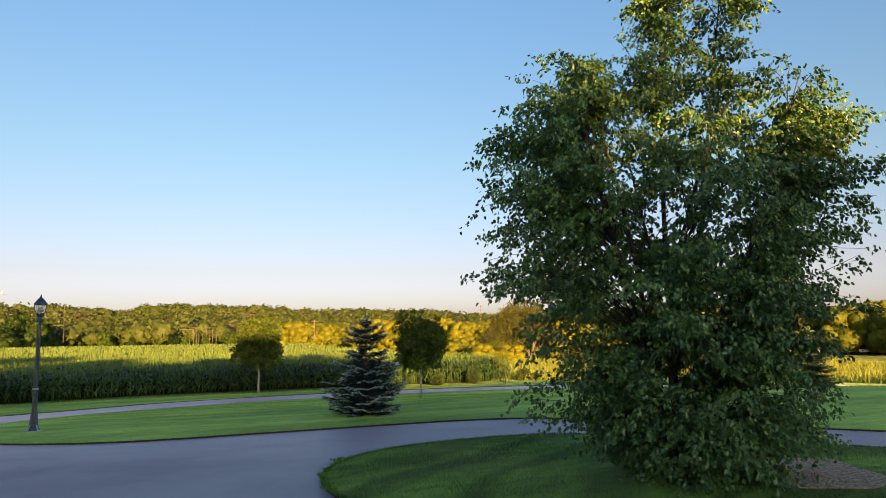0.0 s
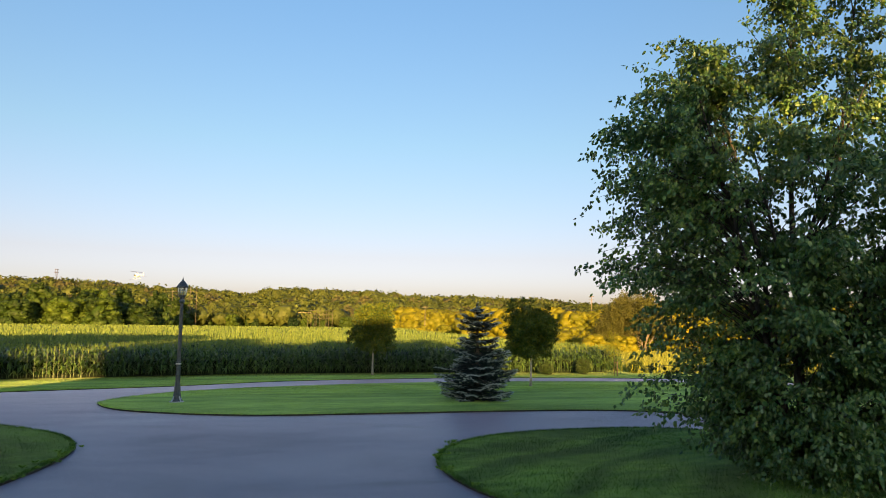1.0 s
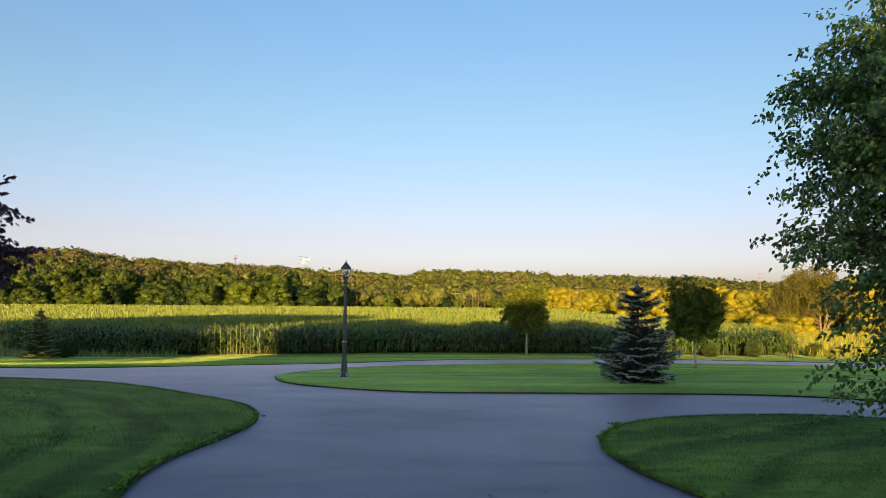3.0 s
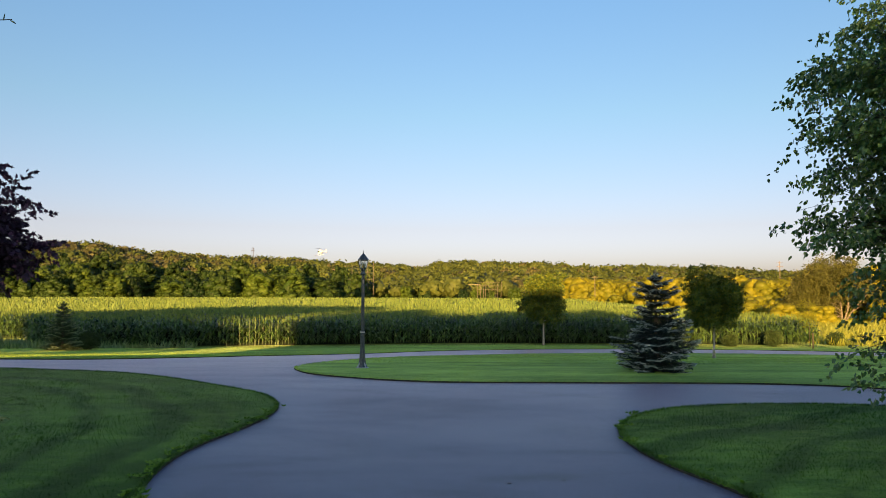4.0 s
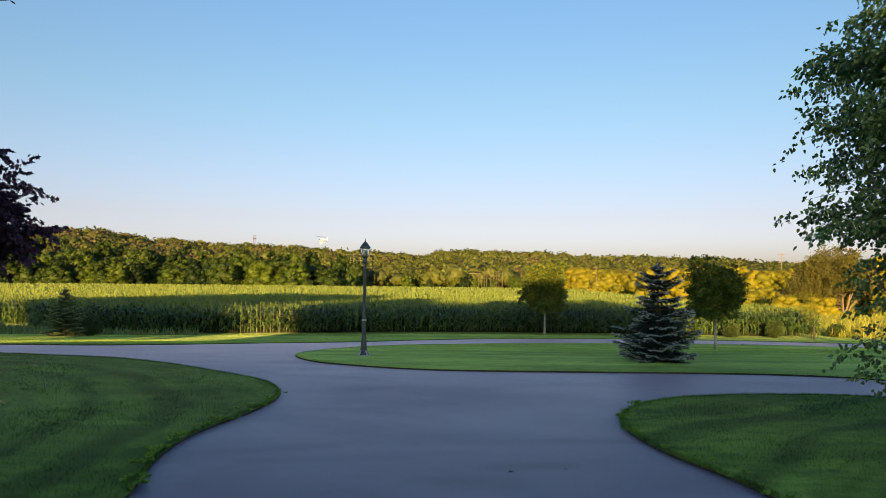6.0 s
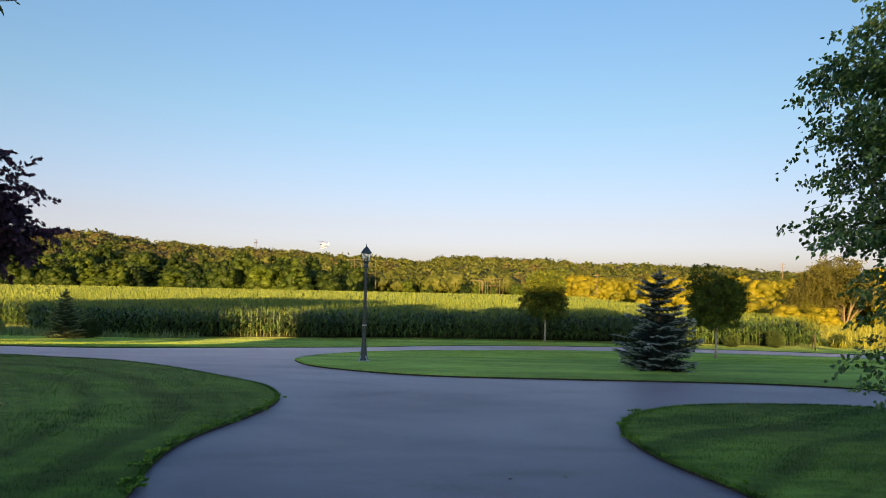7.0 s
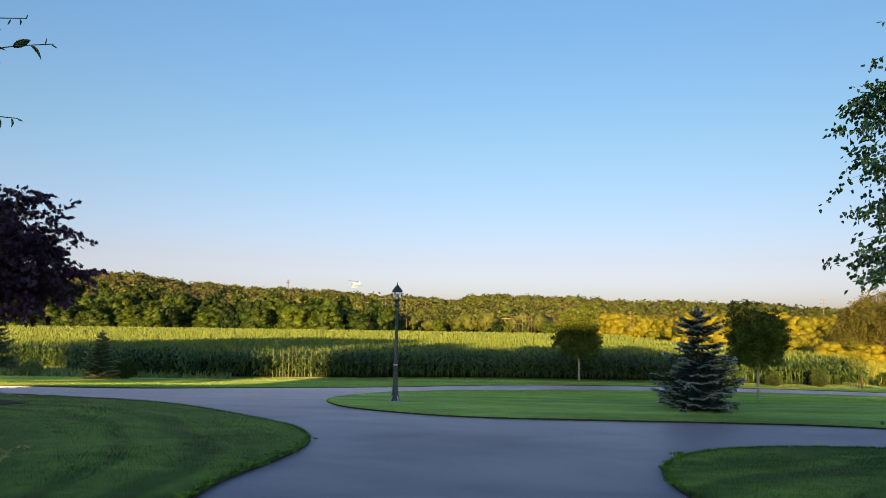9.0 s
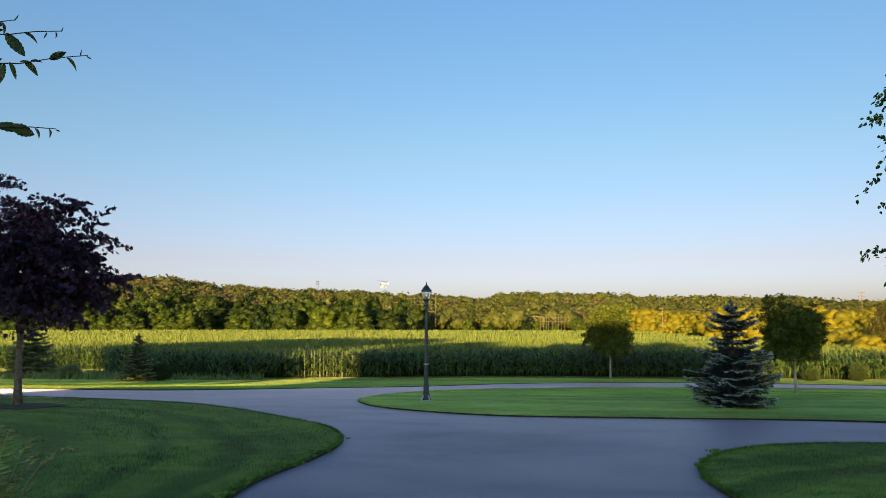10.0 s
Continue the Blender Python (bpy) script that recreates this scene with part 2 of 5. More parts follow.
M = {
    "asphalt": asphalt_material(),
    # near lawns: the shade over them is put into their darker greens
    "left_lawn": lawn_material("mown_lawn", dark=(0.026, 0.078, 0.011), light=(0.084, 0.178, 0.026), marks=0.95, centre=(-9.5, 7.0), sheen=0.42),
    "right_lawn": lawn_material("shade_toned_right_lawn", dark=(0.036, 0.096, 0.015), light=(0.112, 0.222, 0.038), marks=0.95, centre=(7.5, 3.5), sheen=0.3),
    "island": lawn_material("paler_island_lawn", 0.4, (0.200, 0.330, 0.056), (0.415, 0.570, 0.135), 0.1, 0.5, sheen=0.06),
    "meadow": lawn_material("rough_meadow", 0.2, (0.07, 0.10, 0.02), (0.20, 0.20, 0.05)),
    # blade and right_blade hold the same shade in their colour
    "blade": foliage("shade_toned_blades", (0.036, 0.104, 0.014), (0.076, 0.164, 0.027), 0.25, gloss=0.2, low=1.0, high=1.0, lawn={"centre": (-9.5, 7.0), "marks": 0.95}),
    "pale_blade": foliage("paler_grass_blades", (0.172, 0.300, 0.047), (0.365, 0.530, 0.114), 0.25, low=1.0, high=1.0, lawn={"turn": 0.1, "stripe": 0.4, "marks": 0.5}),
    "right_blade": foliage("shade_toned_right_blades", (0.050, 0.132, 0.020), (0.102, 0.206, 0.037), 0.25, gloss=0.2, low=1.0, high=1.0, lawn={"centre": (7.5, 3.5), "marks": 0.95}),
    "weed": foliage("broad_weeds", (0.075, 0.19, 0.026), (0.19, 0.35, 0.065), 0.3),
    "birch": foliage("birch_leaves", (0.024, 0.112, 0.042), (0.140, 0.236, 0.058), 0.14, rough=0.36, gloss=0.52, world_scale=0.9, low=0.5, high=1.25),
    "near_leaf": foliage("dark_green_leaves", (0.022, 0.045, 0.014), (0.050, 0.085, 0.024), 0.06),
    "birch_bark": plain("peeling_birch_bark", (0.060, 0.052, 0.044), 0.8, 0, 0.4, 9, 0.6),
    "twig": plain("dark_twig_bark", (0.055, 0.045, 0.035), 0.8, 0, 0.3, 40, 0.3),
    "bark": plain("grey_bark", (0.17, 0.145, 0.12), 0.85, 0, 0.3, 14, 0.6),
    "pale_bark": plain("pale_young_bark", (0.36, 0.33, 0.29), 0.8, 0, 0.2, 14, 0.4),
    "purple": foliage("purple_maple_leaves", (0.022, 0.011, 0.034), (0.058, 0.028, 0.074), 0.15),
    "young": foliage("young_tree_leaves", (0.016, 0.064, 0.016), (0.140, 0.166, 0.018), 0.12, world_scale=1.4, low=0.6),
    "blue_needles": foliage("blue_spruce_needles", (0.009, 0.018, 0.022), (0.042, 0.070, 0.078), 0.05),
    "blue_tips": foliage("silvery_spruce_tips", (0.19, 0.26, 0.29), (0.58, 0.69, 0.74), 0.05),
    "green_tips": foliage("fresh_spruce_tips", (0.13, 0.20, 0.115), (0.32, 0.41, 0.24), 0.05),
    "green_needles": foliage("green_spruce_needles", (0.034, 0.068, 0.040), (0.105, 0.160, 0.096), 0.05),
    "corn": foliage("corn_leaves", (0.004, 0.022, 0.008), (0.098, 0.184, 0.054), 0.12, rough=0.40, gloss=0.34, world_scale=0.15, low=0.6),
    "tassel": foliage("corn_tassels", (0.090, 0.160, 0.040), (0.170, 0.240, 0.062), 0.3),
    # near black: stands in for the shade between corn plants
    "corn_shade": plain("dark_corn_shade", (0.008, 0.019, 0.006), 0.95, 0, 0.3, 2, 0.3),
    "wood_far": foliage("hillside_leaves", (0.057, 0.083, 0.020), (0.094, 0.125, 0.034), 0.35, world_scale=0.05, low=0.66, high=1.22, fine=0.35, gap_shade=0.72, relief=0.3),
    "wood_brown": foliage("brownish_leaves", (0.064, 0.067, 0.030), (0.092, 0.097, 0.045), 0.3, world_scale=0.08, low=0.7, high=1.2, fine=0.4, gap_shade=0.75, relief=0.3),
    "tree_line": foliage("field_tree_leaves", (0.030, 0.070, 0.011), (0.066, 0.120, 0.022), 0.40, world_scale=0.12, low=0.6, high=1.25, each=0.55, fine=0.7, gap_shade=0.62, relief=0.2),
    "golden": foliage("golden_scrub_leaves", (0.165, 0.180, 0.015), (0.215, 0.228, 0.024), 0.45, world_scale=0.08, low=0.8, high=1.15, each=0.25, fine=0.6, gap_shade=0.9, relief=0.0),
    "willow": foliage("olive_willow_leaves", (0.056, 0.066, 0.016), (0.104, 0.116, 0.030), 0.2, world_scale=0.5, low=0.6),
    "core": plain("inner_foliage", (0.014, 0.020, 0.006), 0.95, 0, 0.45, 1.6, 1.0),
    "frond": foliage("pale_fern_fronds", (0.10, 0.16, 0.05), (0.36, 0.42, 0.17), 0.25),
    "weeds_tall": foliage("tall_weeds", (0.10, 0.17, 0.07), (0.28, 0.36, 0.18), 0.3),
    # dark brown for bare soil and for the shade line painted along turf edges
    "soil_and_edge_shade": plain("dark_soil_and_turf_edge_shade", (0.060, 0.056, 0.038), 0.95, 0, 0.4, 30, 0.8),
    "dry_grass": foliage("golden_rough_grass", (0.16, 0.195, 0.03), (0.32, 0.36, 0.085), 0.3),
    "mulch": plain("brown_mulch", (0.40, 0.275, 0.20), 0.95, 0, 0.4, 25, 0.9),
    "iron": plain("black_painted_metal", (0.066, 0.088, 0.106), 0.34, 0.3, 0.25, 30, 0.2),
    "band": plain("bright_metal_band", (0.55, 0.56, 0.56), 0.35, 0.8, 0.1, 30, 0.1),
    "concrete": plain("pale_concrete", (0.45, 0.44, 0.42), 0.9, 0, 0.2, 20, 0.4),
    "pole": plain("weathered_pole_wood", (0.135, 0.120, 0.095), 0.85, 0, 0.25, 6, 0.4),
    "steel": plain("galvanised_steel", (0.13, 0.11, 0.08), 0.5, 0.5, 0.15, 10, 0.1),
    "heli_white": plain("white_aircraft_paint", (0.80, 0.79, 0.74), 0.35, 0, 0.05, 2, 0.05),
    "heli_dark": plain("dark_blade_paint", (0.05, 0.05, 0.055), 0.4, 0, 0.1, 4, 0.05),
    "siding": plain("pale_siding", (0.62, 0.58, 0.50), 0.8, 0, 0.08, 3, 0.2),
    "shingle": plain("brown_shingles", (0.13, 0.10, 0.085), 0.9, 0, 0.3, 6, 0.6),
}


def glass_material(name, tint=(0.95, 0.97, 0.97)):
    mat, _, bsdf = material(name, 0.04, 0.0, 0.5)
    bsdf.inputs["Base Color"].default_value = (*tint, 1)
    bsdf.inputs["Transmission Weight"].default_value = 1.0
    return mat


M["glass"] = glass_material("clear_lamp_glass")
dark_glass, _, _b = material("tinted_cockpit_glass", 0.06, 0.0, 0.6)
_b.inputs["Base Color"].default_value = (0.02, 0.03, 0.04, 1)
M["dark_glass"] = dark_glass


# ---- mesh helpers ----
def link_mesh(name, verts, faces, mat, parent=None, smooth=False, label=""):
    me = bpy.data.meshes.new(name)
    me.from_pydata([tuple(map(float, v)) for v in verts], [], [tuple(map(int, f)) for f in faces])
    me.materials.append(mat)
    if smooth:
        me.polygons.foreach_set("use_smooth", [True] * len(me.polygons))
    me.update()
    ob = new(name, me)
    if parent:
        ob.parent = parent
    return tagged(ob, label) if label else ob


def quads_mesh(name, v, mat, parent=None, label="", per=4):
    """A mesh of loose faces of `per` corners; v has shape (faces, per, 3)."""
    v = np.asarray(v, dtype=np.float32)
    n = len(v)
    me = bpy.data.meshes.new(name)
    me.vertices.add(n * per)
    me.vertices.foreach_set("co", v.reshape(-1))
    me.loops.add(n * per)
    me.loops.foreach_set("vertex_index", np.arange(n * per, dtype=np.int32))
    me.polygons.add(n)
    me.polygons.foreach_set("loop_start", np.arange(n, dtype=np.int32) * per)
    me.materials.append(mat)
    me.update(calc_edges=True)
    ob = new(name, me)
    if parent:
        ob.parent = parent
    return tagged(ob, label) if label else ob


def folded_mesh(name, v, mat, parent=None, label=""):
    """Leaves with a crease: v (leaves, 4, 3) as base, left, tip, right, made of two triangles that share the midrib."""
    v = np.asarray(v, dtype=np.float32)
    n = len(v)
    me = bpy.data.meshes.new(name)
    me.vertices.add(n * 4)
    me.vertices.foreach_set("co", v.reshape(-1))
    base = np.arange(n, dtype=np.int32)[:, None] * 4
    idx = np.concatenate([base + [0, 2, 1], base + [0, 3, 2]], 1).reshape(-1).astype(np.int32)
    me.loops.add(n * 6)
    me.loops.foreach_set("vertex_index", idx)
    me.polygons.add(n * 2)
    me.polygons.foreach_set("loop_start", np.arange(n * 2, dtype=np.int32) * 3)
    me.materials.append(mat)
    me.update(calc_edges=True)
    ob = new(name, me)
    if parent:
        ob.parent = parent
    return tagged(ob, label) if label else ob


def oval_mesh(name, v, mat, parent=None):
    """Oval leaves with a crease, from the same four corners: two four-sided halves that share the midrib."""
    v = np.asarray(v, dtype=np.float32)
    n = len(v)
    base, left, tip, right = v[:, 0], v[:, 1], v[:, 2], v[:, 3]
    axis = tip - base
    mid = base + axis * 0.42
    wl, wr = left - mid, right - mid
    ring = np.stack([base, base + axis * 0.20 + wl * 0.86, base + axis * 0.60 + wl * 0.84, tip, base + axis * 0.60 + wr * 0.84, base + axis * 0.20 + wr * 0.86], 1)
    me = bpy.data.meshes.new(name)
    me.vertices.add(n * 6)
    me.vertices.foreach_set("co", ring.reshape(-1))
    k = np.arange(n, dtype=np.int32)[:, None] * 6
    me.loops.add(n * 8)
    me.loops.foreach_set("vertex_index", np.concatenate([k + [0, 3, 2, 1], k + [0, 5, 4, 3]], 1).reshape(-1).astype(np.int32))
    me.polygons.add(n * 2)
    me.polygons.foreach_set("loop_start", np.arange(n * 2, dtype=np.int32) * 4)
    me.materials.append(mat)
    me.update(calc_edges=True)
    ob = new(name, me)
    ob.parent = parent
    return ob


def palmate_mesh(name, v, mat, parent):
    """Five-pointed leaves from the same four corners: a fan about each leaf's middle."""
    v = np.asarray(v, dtype=np.float32)
    n = len(v)
    base, left, tip, right = v[:, 0], v[:, 1], v[:, 2], v[:, 3]
    axis = tip - base
    heart = base + axis * 0.36
    half = (right - left) * 0.5
    rim = [base, heart + half * 0.85 - axis * 0.24, heart + half * 0.40 + axis * 0.02, heart + half * 1.15 + axis * 0.26, heart + half * 0.36 + axis * 0.26, tip,
           heart - half * 0.36 + axis * 0.26, heart - half * 1.15 + axis * 0.26, heart - half * 0.40 + axis * 0.02, heart - half * 0.85 - axis * 0.24]
    me = bpy.data.meshes.new(name)
    me.vertices.add(n * 11)
    me.vertices.foreach_set("co", np.stack([heart - (left + right - 2 * heart) * 0.10] + rim, 1).reshape(-1))
    fan = np.array([(0, 1 + i, 1 + (i + 1) % 10) for i in range(10)], dtype=np.int32).reshape(1, -1)
    me.loops.add(n * 30)
    me.loops.foreach_set("vertex_index", (fan + np.arange(n, dtype=np.int32)[:, None] * 11).reshape(-1))
    me.polygons.add(n * 10)
    me.polygons.foreach_set("loop_start", np.arange(n * 10, dtype=np.int32) * 3)
    me.materials.append(mat)
    me.update(calc_edges=True)
    ob = new(name, me)
    ob.parent = parent
    return ob


def unit(a):
    return a / np.maximum(np.linalg.norm(a, axis=-1, keepdims=True), 1e-9)


def leaves(rng, centres, heading, length, width, fold=0.25, droop=0.0):
    """Corner places of leaves at the centres, each pointing along its heading, turned at random about it."""
    n = len(centres)
    d = unit(heading + np.array([0, 0, -droop]))
    side = unit(np.cross(d, unit(rng.normal(size=(n, 3)))))
    up = np.cross(side, d)
    ln = (length * rng.uniform(0.7, 1.25, n))[:, None]
    wd = (width * rng.uniform(0.75, 1.2, n))[:, None]
    mid = centres + d * ln * 0.42
    return np.stack([centres, mid - side * wd / 2 + up * wd * fold, centres + d * ln, mid + side * wd / 2 + up * wd * fold], 1)


def tube(points, radii, sides=6):
    """Verts and faces of a tapered tube along the points."""
    pts = [Vector(p) for p in points]
    verts, faces = [], []
    for i, p in enumerate(pts):
        ahead = (pts[min(i + 1, len(pts) - 1)] - pts[max(i - 1, 0)]).normalized()
        a = ahead.orthogonal().normalized() if abs(ahead.z) < 0.9 else ahead.cross(Vector((0, 1, 0))).normalized()
        b = ahead.cross(a)
        for k in range(sides):
            t = 2 * math.pi * k / sides
            verts.append(p + (a * math.cos(t) + b * math.sin(t)) * radii[i])
    for i in range(len(pts) - 1):
        for k in range(sides):
            faces.append((i * sides + k, i * sides + (k + 1) % sides, (i + 1) * sides + (k + 1) % sides, (i + 1) * sides + k))
    faces.append(tuple(range(sides))[::-1])
    faces.append(tuple((len(pts) - 1) * sides + k for k in range(sides)))
    return verts, faces


def merged(pieces):
    verts, faces = [], []
    for v, f in pieces:
        o = len(verts)
        verts += list(v)
        faces += [tuple(i + o for i in q) for q in f]
    return verts, faces


def lathe(profile, sides=24, centre=(0, 0, 0)):
    """Verts and faces of a turned shape: profile is (radius, height) from below upwards, closed at both ends."""
    cx, cy, cz = centre
    verts = [(cx + r * math.cos(2 * math.pi * k / sides), cy + r * math.sin(2 * math.pi * k / sides), cz + h)
             for r, h in profile for k in range(sides)]
    faces = [(i * sides + k, i * sides + (k + 1) % sides, (i + 1) * sides + (k + 1) % sides, (i + 1) * sides + k)
             for i in range(len(profile) - 1) for k in range(sides)]
    faces += [tuple(range(sides))[::-1], tuple((len(profile) - 1) * sides + k for k in range(sides))]
    return verts, faces


def box(x0, x1, y0, y1, z0, z1):
    v = [(x, y, z) for z in (z0, z1) for x, y in ((x0, y0), (x1, y0), (x1, y1), (x0, y1))]
    return v, [(3, 2, 1, 0), (4, 5, 6, 7), (0, 1, 5, 4), (1, 2, 6, 5), (2, 3, 7, 6), (3, 0, 4, 7)]


def thing(name, at, label, category, group="", kind=""):
    ob = new(name)
    ob.empty_display_size = 0.2
    ob.location = at
    return tagged(ob, label, category, group, kind)


def part(name, geo, mat, parent, label="", smooth=False):
    return link_mesh(name, geo[0], geo[1], mat, parent, smooth, label)


# ---- the lie of the land ----
DROP_AT = np.array([-200, 0, 12, 14, 20, 26, 32, 36, 41, 46, 60, 250, 6000], dtype=float)
DROP = np.array([0, 0, -0.0, -0.02, -0.31, -0.80, -1.32, -1.60, -1.80, -1.97, -2.28, -2.75, -2.75])


def smooth01(a, b, x):
    t = np.clip((np.asarray(x, dtype=float) - a) / (b - a), 0, 1)
    return t * t * (3 - 2 * t)


def land(x, y):
    """Height of the ground: a level forecourt, a bank down to the field, and a wooded ridge far beyond it."""
    x, y = np.asarray(x, dtype=float), np.asarray(y, dtype=float)
    s = np.sqrt(np.maximum(y, 0) ** 2 + (0.75 * np.maximum(x - 8, 0)) ** 2)
    z = sum(np.interp(s + o, DROP_AT, DROP) for o in (-1.5, -0.75, 0, 0.75, 1.5)) / 5
    far = np.hypot(x, y)
    bearing = x / np.maximum(y, 1.0)
    ridge = 19.5 + 11.5 * smooth01(-0.1, -0.62, bearing) - 7.5 * smooth01(0.1, 0.5, bearing)
    ridge = ridge + 1.4 * np.sin(bearing * 21) + 0.8 * np.sin(bearing * 47 + 1)
    return z + np.where(y > 0, ridge, 4) * smooth01(300, 620, far)


def inside(poly, x, y):
    x, y = np.asarray(x, dtype=float), np.asarray(y, dtype=float)
    hit = np.zeros(x.shape, dtype=bool)
    for (x0, y0), (x1, y1) in zip(poly, poly[1:] + poly[:1]):
        cross = ((y0 > y) != (y1 > y)) & (x < (x1 - x0) * (y - y0) / ((y1 - y0) or 1e-9) + x0)
        hit ^= cross
    return hit


def rounded(poly, step=0.35):
    """The closed outline through the corners, rounded and cut into short lengths."""
    n, out = len(poly), []
    for i in range(n):
        p0, p1, p2, p3 = (np.array(poly[(i + k) % n], dtype=float) for k in (-1, 0, 1, 2))
        m = max(2, int(min(np.linalg.norm(p2 - p1) / step, 60)))
        for k in range(m):
            t = k / m
            h = np.linalg.norm(p2 - p1)
            t1 = (p2 - p0) / max(np.linalg.norm(p2 - p0), 1e-6) * h
            t2 = (p3 - p1) / max(np.linalg.norm(p3 - p1), 1e-6) * h
            q = (2 * t**3 - 3 * t**2 + 1) * p1 + (t**3 - 2 * t**2 + t) * t1 + (-2 * t**3 + 3 * t**2) * p2 + (t**3 - t**2) * t2
            out.append((float(q[0]), float(q[1])))
    return out


def sheet(name, outline, step, lift, skirt, mat, label, edge=None):
    """A ground sheet inside the outline, laid on the land and raised by lift, with a turned-down edge."""
    from mathutils.geometry import delaunay_2d_cdt
    pts = [Vector(p) for p in outline]
    xs, ys = [p[0] for p in outline], [p[1] for p in outline]
    gx, gy = np.meshgrid(np.arange(min(xs), max(xs), step), np.arange(min(ys), max(ys), step))
    gx = gx + np.where((np.arange(gx.shape[0]) % 2)[:, None] == 0, 0, step / 2)
    ok = inside(outline, gx, gy)
    n = len(pts)
    pts += [Vector((float(a), float(b))) for a, b in zip(gx[ok], gy[ok])]
    v2, _, faces, *_ = delaunay_2d_cdt(pts, [(i, (i + 1) % n) for i in range(n)], [list(range(n))], 1, 1e-4)
    x, y = np.array([p.x for p in v2]), np.array([p.y for p in v2])
    z = land(x, y) + lift
    verts = [tuple(p) for p in np.stack([x, y, z], 1)]
    faces = [tuple(f) for f in faces]
    if skirt:
        # edges used once are the rim
        seen = {}
        for f in faces:
            for a, b in zip(f, f[1:] + f[:1]):
                seen[(a, b)] = True
        rim = [(a, b) for a, b in seen if (b, a) not in seen]
        down = {}
        for a, b in rim:
            for i in (a, b):
                if i not in down:
                    down[i] = len(verts)
                    verts.append((verts[i][0], verts[i][1], verts[i][2] - skirt))
        flat = len(faces)
        faces += [(b, a, down[a], down[b]) for a, b in rim]
    ob = link_mesh(name, verts, faces, mat, smooth=False)
    if skirt and edge:
        ob.data.materials.append(edge)
        ob.data.polygons.foreach_set("material_index", [0] * flat + [1] * (len(faces) - flat))
    return tagged(ob, label, name.split("_")[-1], kind="structure")


# ---- ground, drive and lawns ----
def build_ground():
    """One sheet to the horizon: fine where it is near, coarse far away."""
    def axis(lim, fine, first):
        a, s = [0.0], first
        while a[-1] < lim:
            a.append(a[-1] + s)
            if a[-1] > fine:
                s *= 1.16
        return np.array(a)
    pos = axis(3500, 60, 2.0)
    xs = np.concatenate([-pos[:0:-1], pos])
    ys = np.concatenate([-axis(600, 40, 4.0)[:0:-1], pos])
    gx, gy = np.meshgrid(xs, ys)
    gz = land(gx, gy) - 0.05 - 0.1 * ((abs(gx) < 66) & (gy > -11) & (gy < 47))
    w = len(xs)
    verts = np.stack([gx, gy, gz], -1).reshape(-1, 3)
    faces = [(j * w + i, j * w + i + 1, (j + 1) * w + i + 1, (j + 1) * w + i) for j in range(len(ys) - 1) for i in range(w - 1)]
    ob = link_mesh("ground", verts, faces, M["meadow"], smooth=True)
    tagged(ob, "rough yellow-green meadow ground rising to a far ridge", "ground", kind="structure")


build_ground()
LEFT_LAWN = [(-2.4, 5.4), (-2.5, 5.8), (-2.62, 6.4), (-2.68, 7.1), (-2.6, 7.8), (-2.42, 8.6), (-2.32, 9.5), (-2.42, 10.3),
             (-2.95, 11.3), (-3.9, 12.2), (-5.2, 13.35), (-7.0, 14.6), (-8.9, 15.25), (-10.0, 15.6), (-14, 16.4), (-22, 17.4),
             (-40, 18.5), (-70, 19), (-70, -14), (-2.2, -14), (-2.2, -6), (-2.2, 0), (-2.25, 3)]
RIGHT_LAWN = [(2.6, 5.5), (2.5, 6.0), (2.36, 6.4), (2.18, 7.0), (2.1, 7.8), (2.2, 8.65), (2.6, 9.4), (3.45, 10.1), (4.3, 10.35),
              (5.3, 10.45), (6.7, 10.2), (8.2, 8.9), (9.7, 7.25), (11.3, 5.4), (12.8, 3), (14, 0), (14.6, -5), (14.6, -14),
              (2.8, -14), (2.8, -6), (2.8, 0), (2.72, 4)]
ISLAND = [(-3.52, 16.5), (-3.2, 15.3), (-2.65, 14.35), (-1.9, 13.75), (-0.9, 13.22), (0.2, 12.96), (2.3, 12.93), (4.7, 12.92),
          (6.4, 12.78), (7.8, 12.2), (9.4, 10.4), (11.2, 8.5), (13.5, 5.8), (16, 2), (18, -3), (21, -8), (26, -9), (31, -4), (34, 6),
          (34.5, 18), (32, 28), (27, 34), (21.2, 36.6), (15.2, 37.4), (9.5, 37.2), (6.5, 36.6), (3.5, 35.2), (0.5, 31.5),
          (-1.3, 25.6), (-2.5, 20.6), (-3.3, 18)]
VERGE = [(-70, 23.4), (-40, 22.6), (-22, 21.3), (-12.6, 20.0), (-9.6, 20.6), (-8.1, 24.6), (-6.9, 31.6), (-3.7, 36.2), (0.5, 39.8),
         (5.8, 41.7), (11.0, 42.3), (18, 42.2), (24, 41), (30, 38), (36, 31), (39, 20), (39, 6), (37, -6), (36, -14), (75, -14), (75, 62), (-70, 62)]
DRIVE = [(-69, -13.5), (74, -13.5), (74, 50), (-69, 50)]
sheet("driveway", DRIVE, 1.0, -0.028, 0.0, M["asphalt"], "worn grey-purple asphalt driveway with faint cracks")
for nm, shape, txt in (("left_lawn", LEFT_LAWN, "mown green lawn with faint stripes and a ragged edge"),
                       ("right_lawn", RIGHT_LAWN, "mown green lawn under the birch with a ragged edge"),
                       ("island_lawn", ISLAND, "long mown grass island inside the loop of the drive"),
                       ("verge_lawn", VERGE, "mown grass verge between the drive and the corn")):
    # skirt coloured dark to draw the line of shade below the turf edge
    sheet(nm, rounded(shape), 0.8, 0.0, 0.075, M.get(nm, M["island"]), txt, M["soil_and_edge_shade"])


